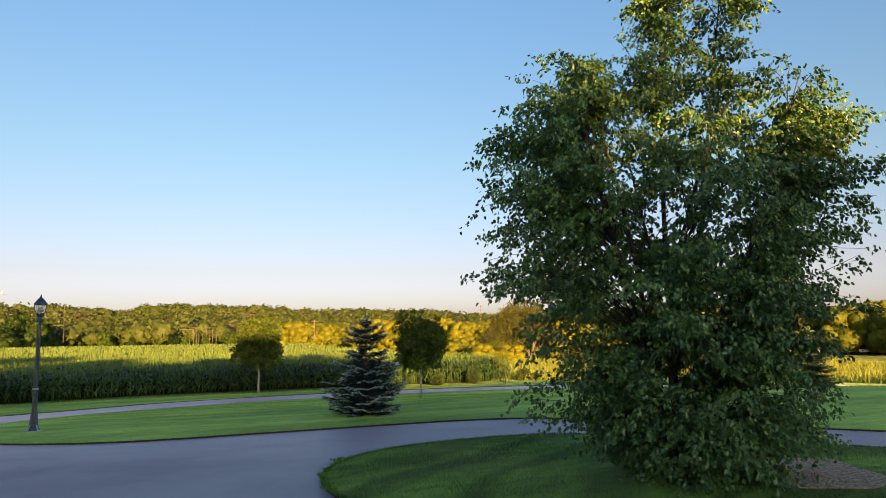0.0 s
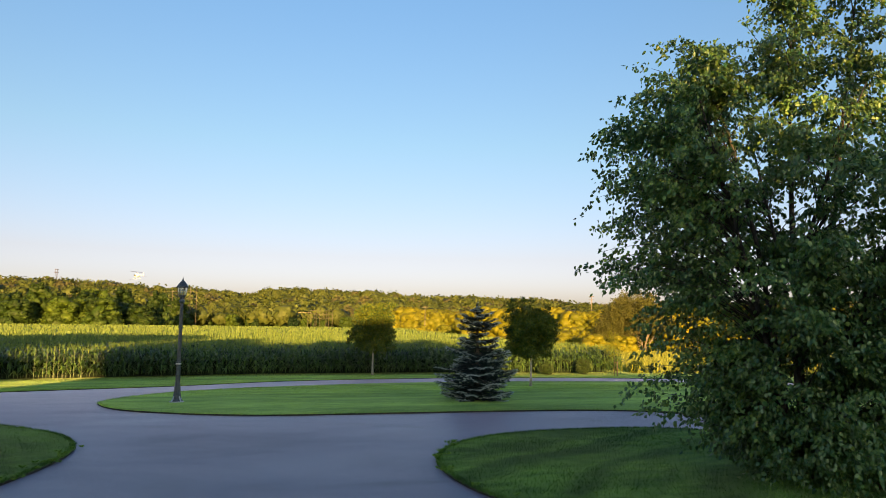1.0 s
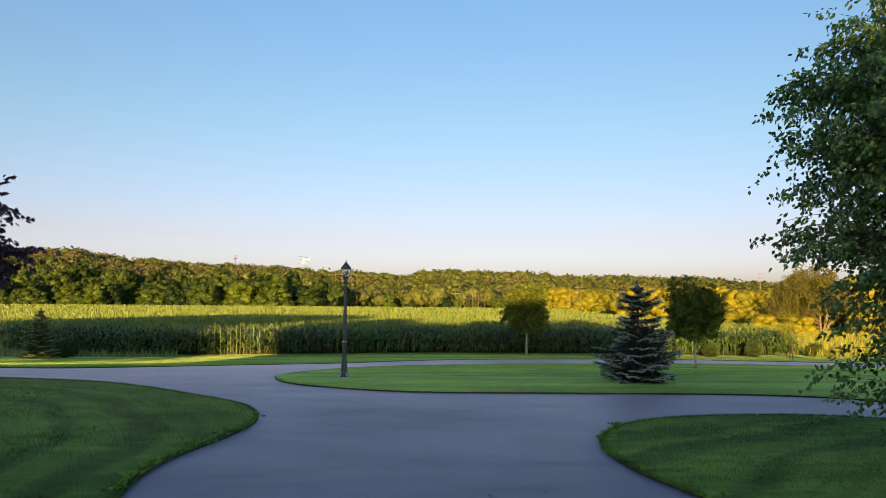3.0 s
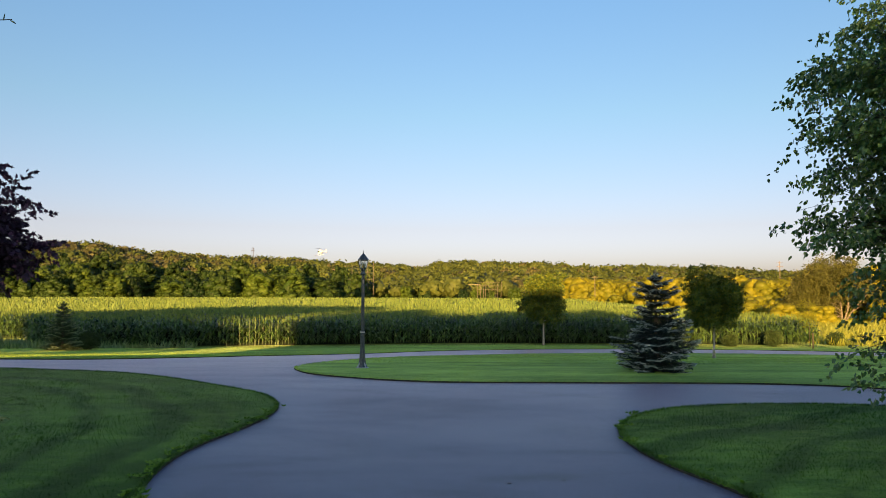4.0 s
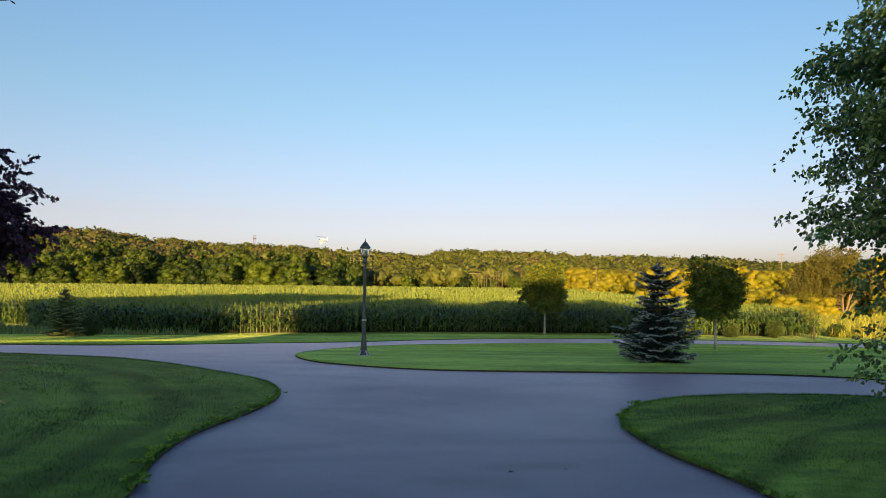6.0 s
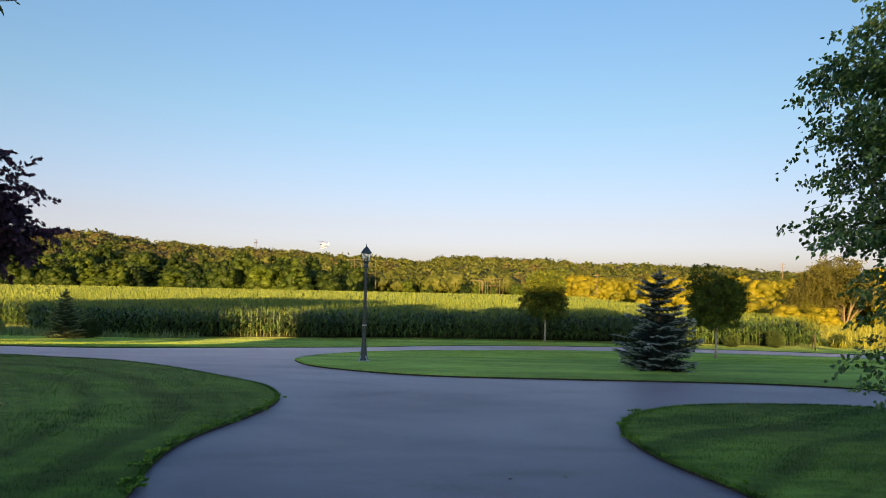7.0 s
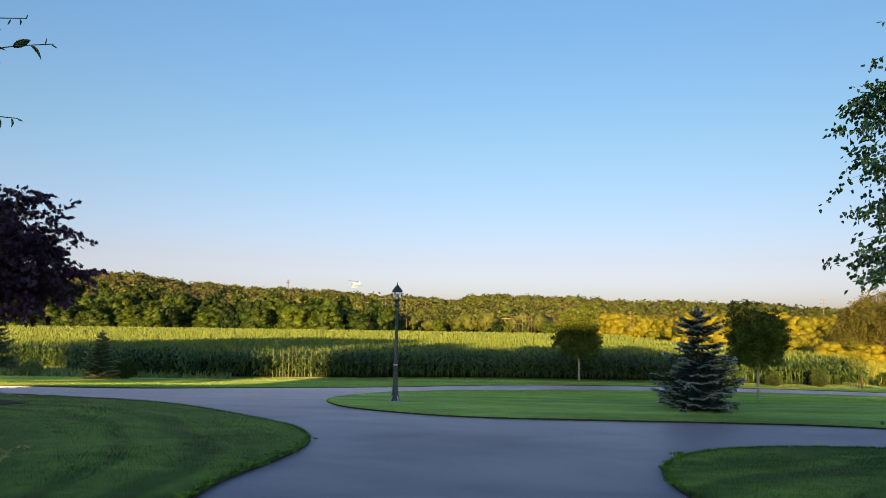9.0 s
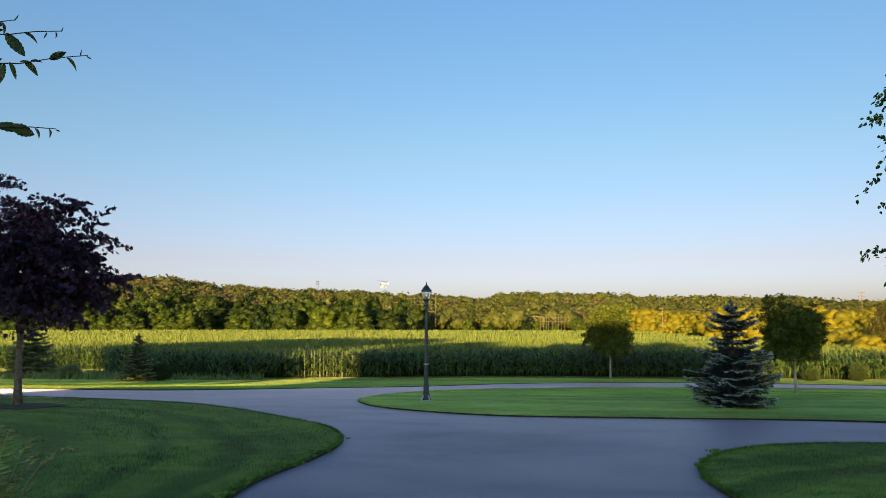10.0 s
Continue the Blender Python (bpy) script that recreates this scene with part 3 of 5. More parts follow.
# ---- plants ----
def limb(rng, a, b, r0, r1, sag=0.15, steps=5, bend=0.06):
    """A bent, tapered branch from a to b."""
    a, b = np.array(a, dtype=float), np.array(b, dtype=float)
    ln = np.linalg.norm(b - a)
    off = rng.normal(size=3) * ln * bend
    pts = []
    for k in range(steps + 1):
        t = k / steps
        p = a + (b - a) * t + off * math.sin(math.pi * t)
        p[2] += sag * ln * math.sin(math.pi * t) * 0.5
        pts.append(p)
    return pts, [r0 + (r1 - r0) * (k / steps) for k in range(steps + 1)]


def in_lobes(rng, lobes, n, hollow=0.55, even=1.0):
    """Places spread through the outer shell of overlapping rounded lobes (x, y, z, rx, ry, rz)."""
    lobes = np.array(lobes, dtype=float)
    vol = lobes[:, 3] * lobes[:, 4] * lobes[:, 5]
    vol = vol ** even
    pick = rng.choice(len(lobes), n, p=vol / vol.sum())
    d = unit(rng.normal(size=(n, 3)))
    r = (hollow**3 + (1 - hollow**3) * rng.random(n)) ** (1 / 3)
    return lobes[pick, :3] + d * r[:, None] * lobes[pick, 3:], d


def broadleaf(name, at, label, lobes, trunk, clusters, per, leaf, spread, mat, bark, seed,
              limbs=16, droop=0.5, group="", stems=None, hollow=0.5, turn=0.0, size=1.0, flat=0.8, fork=0.4, spray=0.0, blade=None):
    """A tree: tapered stems, limbs to its leaf clusters, and a crown of single leaves. trunk: (radius, height of the crown's heart)."""
    rng = np.random.default_rng(seed)
    ob = thing(name, at, label, "tree", group)
    ob.rotation_euler = (0, 0, turn)
    ob.scale = (size, size, size)
    centres, out = in_lobes(rng, lobes, clusters, hollow)
    rad, heart = trunk
    stems = stems or [(0, 0, 0, 0, 0, heart)]
    wood = []
    tops = []
    for x0, y0, z0, x1, y1, z1 in stems:
        p, r = limb(rng, (x0, y0, z0 - 0.05), (x1, y1, z1), rad, rad * 0.3, 0.0, 7, 0.05 if len(stems) > 1 else 0.012)
        r[0] *= 1.35
        wood.append(tube(p, r, 8))
        tops.append(np.array(p))
    part("trunk", merged(wood), M[bark], ob, smooth=True)
    for k in rng.choice(clusters, min(limbs, clusters), replace=False):
        c = centres[k]
        line = tops[int(np.argmin([np.linalg.norm(t[-1] - c) for t in tops]))]
        z = np.clip(c[2] - 0.35 * np.hypot(*(c - line[-1])[:2]) - 0.1, line[0][2] + (heart - line[0][2]) * fork, line[-1][2])
        s = np.interp(z, line[:, 2], np.arange(len(line)))
        root = np.array([np.interp(s, np.arange(len(line)), line[:, i]) for i in range(3)])
        thick = rad * (0.42 - 0.26 * (z / max(heart, 0.1)))
        p, r = limb(rng, root, c, max(thick, rad * 0.12), rad * 0.05, 0.12)
        part("limb", tube(p, r, 4), M[bark], ob, smooth=True)
    jitter = rng.normal(size=(clusters, per, 3)) * spread * np.array([1, 1, flat])
    if spray:
        way = unit(out * [1, 1, 0.5] + rng.normal(size=out.shape) * 0.45 + [0, 0, -0.3])
        along = rng.uniform(-0.4, 1.0, (clusters, per, 1)) * spray * rng.uniform(0.5, 1.3, (clusters, 1, 1))
        jitter = jitter * 0.45 + way[:, None, :] * along - np.array([0, 0, 1.0]) * np.maximum(along, 0) ** 2 * 0.5
    pos = (centres[:, None, :] + jitter).reshape(-1, 3)
    head = unit(jitter.reshape(-1, 3) + 0.5 * np.repeat(out, per, 0) * spread + rng.normal(size=pos.shape) * spread * 0.5)
    (blade or folded_mesh)("crown", leaves(rng, pos, head, leaf[0], leaf[1], droop=droop), M[mat], ob)
    return ob


def spruce(name, at, label, height, radius, mat, seed, tiers=13, gaps=1.0, group="", waist=False, fine=6):
    """A conifer: trunk, whorls of flat layered boughs set with needle sprays, and a bare leader."""
    rng = np.random.default_rng(seed)
    ob = thing(name, at, label, "tree", group)
    part("trunk", tube([(0, 0, -0.05), (0, 0, height * 0.5), (0, 0, height)], [0.028 * height, 0.016 * height, 0.004 * height], 7), M["bark"], ob, smooth=True)
    sprays = []
    for k in range(tiers):
        f = k / (tiers - 1)
        z = height * (0.05 + 0.86 * f)
        if waist:
            reach = radius * np.interp(f, [0, 0.10, 0.22, 0.45, 0.60, 0.67, 0.72, 0.79, 0.86, 0.94, 1], [0.80, 0.92, 1.0, 0.88, 0.70, 0.40, 0.20, 0.50, 0.54, 0.34, 0.10])
        else:
            reach = radius * ((1 - f) ** 0.9 * 0.92 + 0.07) * (1 + 0.10 * math.sin(k * 2.4 + seed))
        count = int(14 - 6 * f)
        for j in range(count):
            a = 2 * math.pi * (j + 0.5 * (k % 2)) / count + rng.normal() * 0.16
            ln = reach * rng.uniform(0.62, 1.12)
            if rng.random() < 0.10:
                continue
            d = np.array([math.cos(a), math.sin(a), 0.0])
            rise = rng.uniform(-0.14, 0.13) + 0.30 * f * f
            root = np.array([0, 0, z + rng.normal() * 0.013 * height])
            tip = root + d * ln + np.array([0, 0, ln * rise])
            sag = np.array([0, 0, -0.07 * ln])
            part("branch", tube([root, root + (tip - root) * 0.55 + sag, tip], [0.012, 0.008, 0.003], 4), M["bark"], ob)
            n = max(5, int(ln / (0.030 * height) * gaps))
            for t in np.linspace(0.10, 1.0, n):
                p = root + (tip - root) * t + sag * math.sin(math.pi * t)
                w = (0.30 * ln * (1.10 - 0.8 * t) + 0.026 * height) * rng.uniform(0.8, 1.15)
                for sgn in (-1, 1):
                    side = np.array([-d[1], d[0], 0.0]) * sgn
                    sprays.append((p, unit(d * 0.9 + side * 0.75 + np.array([0, 0, rng.uniform(-0.10, 0.10)])), w, t))
                sprays.append((p, unit(d + np.array([0, 0, rng.uniform(0.0, 0.22)])), w * 0.7, t))
                sprays.append((p, unit(d * 0.8 + np.array([rng.normal() * 0.5, rng.normal() * 0.5, rng.uniform(-0.9, -0.3)])), w * 0.55, 0.2))
    for k in range(5):
        a = 2 * math.pi * k / 5 + 0.4
        sprays.append((np.array([0, 0, height * 0.90]), unit(np.array([0.3 * math.cos(a), 0.3 * math.sin(a), 1.0])), 0.07 * height, 0.9))
    for lean, long in ((0.03, 0.085), (-0.28, 0.06), (0.30, 0.055)):
        sprays.append((np.array([0, 0, height * 0.93]), unit(np.array([lean, 0.4 * lean, 1.0])), long * height, 0.5))
    p = np.array([s[0] for s in sprays])
    d = np.array([s[1] for s in sprays])
    w = np.array([s[2] for s in sprays])
    far_out = np.array([s[3] for s in sprays])
    inner, tips = [], []
    for k in range(fine):
        t = 0.10 + 0.94 * k / fine
        c = p + d * (w * t)[:, None]
        for sgn in (-1, 0, 1):
            h = unit(d + sgn * 0.8 * unit(np.cross(d, [0, 0, 1.0])) + rng.normal(size=d.shape) * 0.28 + [0, 0, 0.22])
            q = leaves(rng, c, h, 0.026 * height, 0.0066 * height * (6 / fine) ** 0.6, 0.1)
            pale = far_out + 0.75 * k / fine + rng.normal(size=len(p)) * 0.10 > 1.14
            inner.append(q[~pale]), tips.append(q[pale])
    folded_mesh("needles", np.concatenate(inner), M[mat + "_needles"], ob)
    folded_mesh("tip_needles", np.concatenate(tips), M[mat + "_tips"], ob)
    return ob


# ---- the large birch clump beside the drive ----
BIRCH = (6.2, 6.8, 0.0)
BIRCH_LOBES = [(0.2, -0.3, 1.65, 1.3, 1.1, 0.45), (0.0, -0.5, 3.9, 0.9, 0.8, 0.35), (0.1, 0, 3.4, 1.9, 1.7, 1.3), (0.1, 0, 2.0, 1.6, 1.55, 0.9), (0.15, 0, 1.1, 1.5, 1.5, 0.7), (0.15, 0, 0.55, 1.4, 1.4, 0.42), (0.1, -0.1, 0.3, 1.1, 1.1, 0.25),
               (-1.7, 0, 3.85, 0.65, 0.9, 0.5), (-1.55, 0, 4.4, 0.6, 0.8, 0.38), (-1.2, 0, 4.85, 0.6, 0.7, 0.3), (-1.75, 0.1, 3.2, 0.6, 0.8, 0.25), (-1.85, 0.2, 2.45, 0.75, 0.6, 0.15),
               (-1.5, 0.2, 2.1, 0.55, 0.7, 0.25), (-1.35, 0.1, 1.1, 0.5, 0.7, 0.4), (-1.2, 0, 0.6, 0.4, 0.6, 0.25), (-1.45, 0, 2.85, 0.6, 0.7, 0.28), (-1.4, 0.1, 1.6, 0.5, 0.7, 0.35),
               (-0.5, 0, 5.0, 0.8, 0.75, 0.4), (0.35, 0, 5.25, 0.8, 0.75, 0.5), (0.5, 0, 5.9, 0.7, 0.6, 0.5), (0.1, 0, 6.4, 0.55, 0.5, 0.45), (1.0, 0, 6.3, 0.55, 0.5, 0.4),
               (1.2, 0, 4.75, 0.9, 0.8, 0.42), (1.75, 0, 4.3, 0.7, 0.8, 0.38), (2.0, 0, 3.85, 0.65, 0.75, 0.32), (1.85, 0, 3.2, 0.7, 0.8, 0.3), (1.85, 0, 2.75, 0.65, 0.7, 0.22),
               (1.7, 0, 2.15, 0.6, 0.75, 0.3), (1.45, 0, 1.5, 0.5, 0.7, 0.4), (1.5, 0, 0.75, 0.55, 0.65, 0.3), (-1.88, 0, 2.36, 0.38, 0.4, 0.09), (-1.65, 0, 2.42, 0.5, 0.5, 0.12), (-1.82, 0.1, 3.0, 0.38, 0.6, 0.16), (-1.85, 0, 3.55, 0.38, 0.7, 0.24), (-1.82, 0, 4.15, 0.4, 0.7, 0.24),
               (2.3, 0, 3.75, 0.5, 0.7, 0.18), (2.15, 0, 2.1, 0.42, 0.6, 0.14), (2.05, 0, 4.5, 0.5, 0.6, 0.22), (-1.65, 0, 0.85, 0.35, 0.5, 0.2), (0.0, -0.8, 0.42, 0.9, 0.55, 0.34), (0.9, -0.6, 0.4, 0.7, 0.6, 0.3)]


def birch(at, label, lobes, stems, arms, boughs, twigs, per, leaf, turn, seed):
    """A clump of stems; arching boughs in uneven layers, each with side twigs hung with leaves."""
    rng = np.random.default_rng(seed)
    ob = thing("birch_tree", at, label, "tree")
    ob.rotation_euler = (0, 0, turn)
    lines, wood = [], []
    for x0, y0, x1, y1, z1 in stems:
        p, r = limb(rng, (x0, y0, -0.05), (x1, y1, z1), 0.05, 0.006, 0.0, 8, 0.04)
        r[0] *= 1.4
        wood.append(tube(p, r, 8))
        lines.append(np.array(p))
    part("trunk", merged(wood), M["birch_bark"], ob, smooth=True)
    tips = in_lobes(rng, lobes, boughs, 0.68, 0.72)[0]
    az = np.arctan2(tips[:, 1], tips[:, 0])
    shift = 0.2 * np.sin(az * 3 + 1) + 0.12 * np.sin(az * 7)
    layer = np.round((tips[:, 2] + shift) / 0.40) * 0.40 - shift
    tips[:, 2] = np.maximum(0.45 * tips[:, 2] + 0.55 * layer, 0.10) + rng.normal(size=boughs) * 0.04
    tips = np.concatenate([tips, arms])
    place, head = [], []
    for tip in tips:
        if -1.4 < tip[0] < -0.4 and 1.3 < tip[2] < 3.0 and rng.random() < 0.30:
            continue
        high = [i for i in range(len(lines)) if lines[i][-1][2] > tip[2] - 0.1] or [0, 6]
        near = min(high, key=lambda i: np.hypot(*(lines[i][np.argmin(np.abs(lines[i][:, 2] - tip[2]))] - tip)[:2]))
        line = lines[near]
        reach = np.hypot(*(tip - line[4])[:2])
        z = np.clip(tip[2] - rng.uniform(0.15, 0.50) * reach - rng.uniform(0.05, 0.35), 0.12, line[-1][2] - 0.1)
        root = np.array([np.interp(z, line[:, 2], line[:, i]) for i in range(3)])
        p, r = limb(rng, root, tip, 0.004 + 0.004 * reach, 0.002, 0.30, 6, 0.06)
        p = np.array(p)
        part("limb", tube(p, r, 4), M["birch_bark"], ob, smooth=True)
        flow = unit((p[-1] - p[-3]) * [1, 1, 0.3])
        across = unit(np.cross(flow, [0, 0, 1.0]))
        bare = 0.22 if tip[2] < 4.6 else 0.08
        for k in range(twigs):
            t = (bare + (1 - bare) * (k + rng.random()) / twigs) * 6
            q = np.array([np.interp(t, np.arange(7), p[:, i]) for i in range(3)])
            d = unit(flow * rng.uniform(0.3, 1.0) + across * rng.uniform(-1.0, 1.0) + [0, 0, rng.uniform(-0.25, 0.15)])
            ln = rng.uniform(0.20, 0.46)
            u = rng.uniform(0.0, 1.0, per)
            along = q + d * (u * ln)[:, None] - np.array([0, 0, 1.0]) * (0.30 * u * u * ln + 0.01)[:, None]
            place.append(along + rng.normal(size=(per, 3)) * [0.035, 0.035, 0.028])
            head.append(np.tile(d * 0.5, (per, 1)) + rng.normal(size=(per, 3)) * 0.45)
    place, head = np.concatenate(place), np.concatenate(head)
    place[:, 2] = np.maximum(place[:, 2], 0.07)
    oval_mesh("crown", leaves(rng, place, head, leaf[0], leaf[1], droop=0.75), M["birch"], ob)
    return ob


birch(BIRCH, "large multi-stemmed birch with dense drooping green leaves", BIRCH_LOBES,
      [(0, 0, 0.15, 0.1, 6.9), (0.15, 0.1, 1.6, -0.4, 4.9), (-0.15, 0.05, -0.9, 0.4, 5.1), (0.0, -0.15, 0.5, -0.8, 4.4), (0.05, 0.18, -0.3, 1.0, 4.6),
       (-0.12, -0.1, -1.2, -0.4, 4.5), (0.12, -0.05, 1.0, 0.2, 6.75), (0.1, 0.1, 1.9, 0.2, 4.2)],
      [(-2.45, 0, 2.42), (-2.3, 0.15, 2.45), (-2.15, -0.1, 2.48), (-1.95, 0.1, 2.50), (-1.75, -0.1, 2.54), (-1.6, 0.1, 2.5), (-2.1, 0, 3.0), (-2.2, 0.1, 3.55), (-2.15, -0.1, 4.15)], 1000, 6, 22, (0.056, 0.041), radians(-22.6), 11)
ring = [(BIRCH[0] + 1.2 + (1.0 + 0.12 * math.sin(5 * a)) * math.cos(a), BIRCH[1] - 0.5 + (0.95 + 0.1 * math.sin(4 * a + 1)) * math.sin(a))
        for a in np.linspace(0, 2 * math.pi, 40, endpoint=False)]
sheet("mulch_bed", ring, 0.2, 0.012, 0.02, M["mulch"], "bare brown mulch bed round the birch")

# ---- purple maple on the near lawn ----
broadleaf("purple_maple", (-9.95, 13.5, float(land(-9.95, 13.5))), "dark purple-leaved maple with a grey trunk on the lawn",
          [(0, 0, 2.75, 1.5, 1.5, 0.75), (-0.5, 0, 3.4, 1.1, 1.1, 0.7), (0.6, 0, 3.6, 0.8, 0.8, 0.75), (1.40, 0.1, 2.5, 0.6, 0.6, 0.28), (-1.4, 0, 2.9, 0.9, 0.9, 0.6),
           (-0.6, 0.2, 4.35, 0.7, 0.6, 0.5), (0.2, -0.3, 2.2, 1.3, 1.2, 0.35), (1.0, 0, 3.3, 0.6, 0.6, 0.3)],
          (0.078, 3.6), 600, 24, (0.110, 0.115), 0.12, "purple", "bark", 21, limbs=80, droop=0.4, hollow=0.35, flat=0.22, spray=0.46, blade=palmate_mesh)

ring = [(-9.75 + (0.75 + 0.08 * math.sin(4 * a)) * math.cos(a), 13.4 + (0.6 + 0.06 * math.sin(5 * a)) * math.sin(a)) for a in np.linspace(0, 2 * math.pi, 32, endpoint=False)]
sheet("maple_mulch_bed", ring, 0.2, 0.012, 0.02, M["soil_and_edge_shade"], "dark mulch bed round the purple maple")

# ---- young lawn trees ----
def young_tree(at, label, height, seed):
    h = height
    rng = np.random.default_rng(seed + 500)
    lobes = [(0, 0, h * 0.60, h * 0.24, h * 0.24, h * 0.28)]
    for k in range(15):
        a, z = k * 2.4, 0.36 + 0.55 * (k + rng.uniform(0, 1)) / 15
        reach = h * (0.22 - (0.24 if z > 0.58 else 0.30) * abs(z - 0.58)) * rng.uniform(0.8, 1.15)
        q = h * rng.uniform(0.08, 0.14)
        lobes.append((reach * math.cos(a), reach * math.sin(a), h * z, q, q, q * 0.85))
    broadleaf("young_tree", at, label, lobes, (0.012 * h + 0.01, h * 0.8), 620, 34, (0.026 * h, 0.019 * h), 0.026 * h, "young", "pale_bark", seed, limbs=36, droop=0.35,
              hollow=0.15, group="young lawn trees", spray=0.05 * h)


def on_land(x, y, dz=0.0):
    return (x, y, float(land(x, y)) + dz)


young_tree(on_land(6.75, 46.6), "round-headed young tree with a pale trunk by the corn", 5.15, 31)
young_tree(on_land(9.62, 24.5), "round-headed young tree with a pale trunk on the grass island", 3.28, 32)

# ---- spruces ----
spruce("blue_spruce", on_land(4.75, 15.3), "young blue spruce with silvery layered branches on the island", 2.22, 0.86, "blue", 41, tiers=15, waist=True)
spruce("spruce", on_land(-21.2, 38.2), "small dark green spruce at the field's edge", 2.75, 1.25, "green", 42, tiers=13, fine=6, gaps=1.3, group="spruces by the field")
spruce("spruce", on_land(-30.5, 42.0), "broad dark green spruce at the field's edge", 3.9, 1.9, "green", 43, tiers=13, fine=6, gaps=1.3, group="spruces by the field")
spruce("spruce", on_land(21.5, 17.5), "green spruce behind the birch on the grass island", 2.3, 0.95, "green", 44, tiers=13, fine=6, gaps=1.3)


# ---- lamp post ----
def lamp_post(at):
    ob = thing("street_lamp", at, "black metal lamp post with a glazed lantern on the island", "lamp post")
    part("base", merged([lathe([(0.140, -0.03), (0.140, 0.02), (0.128, 0.04), (0.100, 0.07), (0.078, 0.2), (0.066, 0.36), (0.060, 0.42)], 8)]), M["iron"], ob)
    for k in range(4):
        a = math.pi / 4 + math.pi / 2 * k
        c, d = math.cos(a), math.sin(a)
        fin = [(r * c - w * d, r * d + w * c, z) for w in (-0.012, 0.012) for r, z in ((0.085, 0.0), (0.165, 0.0), (0.155, 0.03), (0.088, 0.13))]
        part("foot_flange", (fin, [(0, 1, 2, 3), (7, 6, 5, 4), (0, 4, 5, 1), (1, 5, 6, 2), (2, 6, 7, 3), (3, 7, 4, 0)]), M["band"], ob, "bright metal foot flange")
    part("footing", lathe([(0.165, -0.05), (0.165, 0.012), (0.155, 0.022)], 20), M["concrete"], ob, "pale concrete footing")
    flutes = []
    sides = 32
    for h, r in ((0.42, 0.054), (0.80, 0.051), (0.86, 0.046), (2.10, 0.038)):
        flutes.append([(r * (1 - 0.07 * (k % 2)) * math.cos(2 * math.pi * k / sides), r * (1 - 0.07 * (k % 2)) * math.sin(2 * math.pi * k / sides), h) for k in range(sides)])
    v = [p for row in flutes for p in row]
    f = [(i * sides + k, i * sides + (k + 1) % sides, (i + 1) * sides + (k + 1) % sides, (i + 1) * sides + k) for i in range(3) for k in range(sides)]
    part("post", (v, f), M["iron"], ob, "fluted black post")
    part("band", lathe([(0.056, 0.79), (0.064, 0.795), (0.064, 0.815), (0.056, 0.82)], 24), M["band"], ob, "bright metal band")
    part("neck", lathe([(0.052, 2.10), (0.07, 2.115), (0.07, 2.14), (0.045, 2.165), (0.05, 2.2), (0.085, 2.25), (0.09, 2.265)], 20), M["iron"], ob, smooth=True)
    cage = part("lantern_frame", merged([box(-0.008, 0.008, -0.008, 0.008, 0, 0.01)]), M["iron"], ob)
    bars = []
    for k in range(6):
        a = 2 * math.pi * k / 6
        bars.append(tube([(0.088 * math.cos(a), 0.088 * math.sin(a), 2.262), (0.118 * math.cos(a), 0.118 * math.sin(a), 2.43)], [0.008, 0.008], 5))
    bars.append(lathe([(0.112, 2.425), (0.128, 2.43), (0.128, 2.445), (0.112, 2.45)], 6))
    me = link_mesh("lantern_bars", *merged(bars), M["iron"])
    cage.data = me.data
    bpy.data.objects.remove(me)
    for k in range(6):
        a, b = 2 * math.pi * k / 6, 2 * math.pi * (k + 1) / 6
        v = [(r * math.cos(t), r * math.sin(t), h) for r, h in ((0.084, 2.267), (0.112, 2.425)) for t in (a, b)]
        inner = [(x * 0.97, y * 0.97, z) for x, y, z in v]
        pane = part("pane", (v + inner, [(0, 1, 3, 2), (4, 6, 7, 5), (0, 2, 6, 4), (1, 5, 7, 3), (2, 3, 7, 6), (0, 4, 5, 1)]), M["glass"], cage)
        pane.visible_shadow = False
    part("bulb", lathe([(0.012, 2.27), (0.014, 2.31), (0.03, 2.34), (0.032, 2.37), (0.018, 2.395), (0.004, 2.4)], 14), M["heli_white"], ob, "white bulb", True)
    part("lantern_roof", lathe([(0.14, 2.445), (0.138, 2.455), (0.10, 2.50), (0.06, 2.55), (0.03, 2.575), (0.012, 2.59)], 12), M["iron"], ob)
    part("finial", lathe([(0.01, 2.585), (0.02, 2.60), (0.012, 2.615), (0.005, 2.64), (0.002, 2.66)], 10), M["iron"], ob, smooth=True)
    return ob


lamp_post(on_land(-1.87, 16.05)).scale = (0.92, 0.92, 1.03)


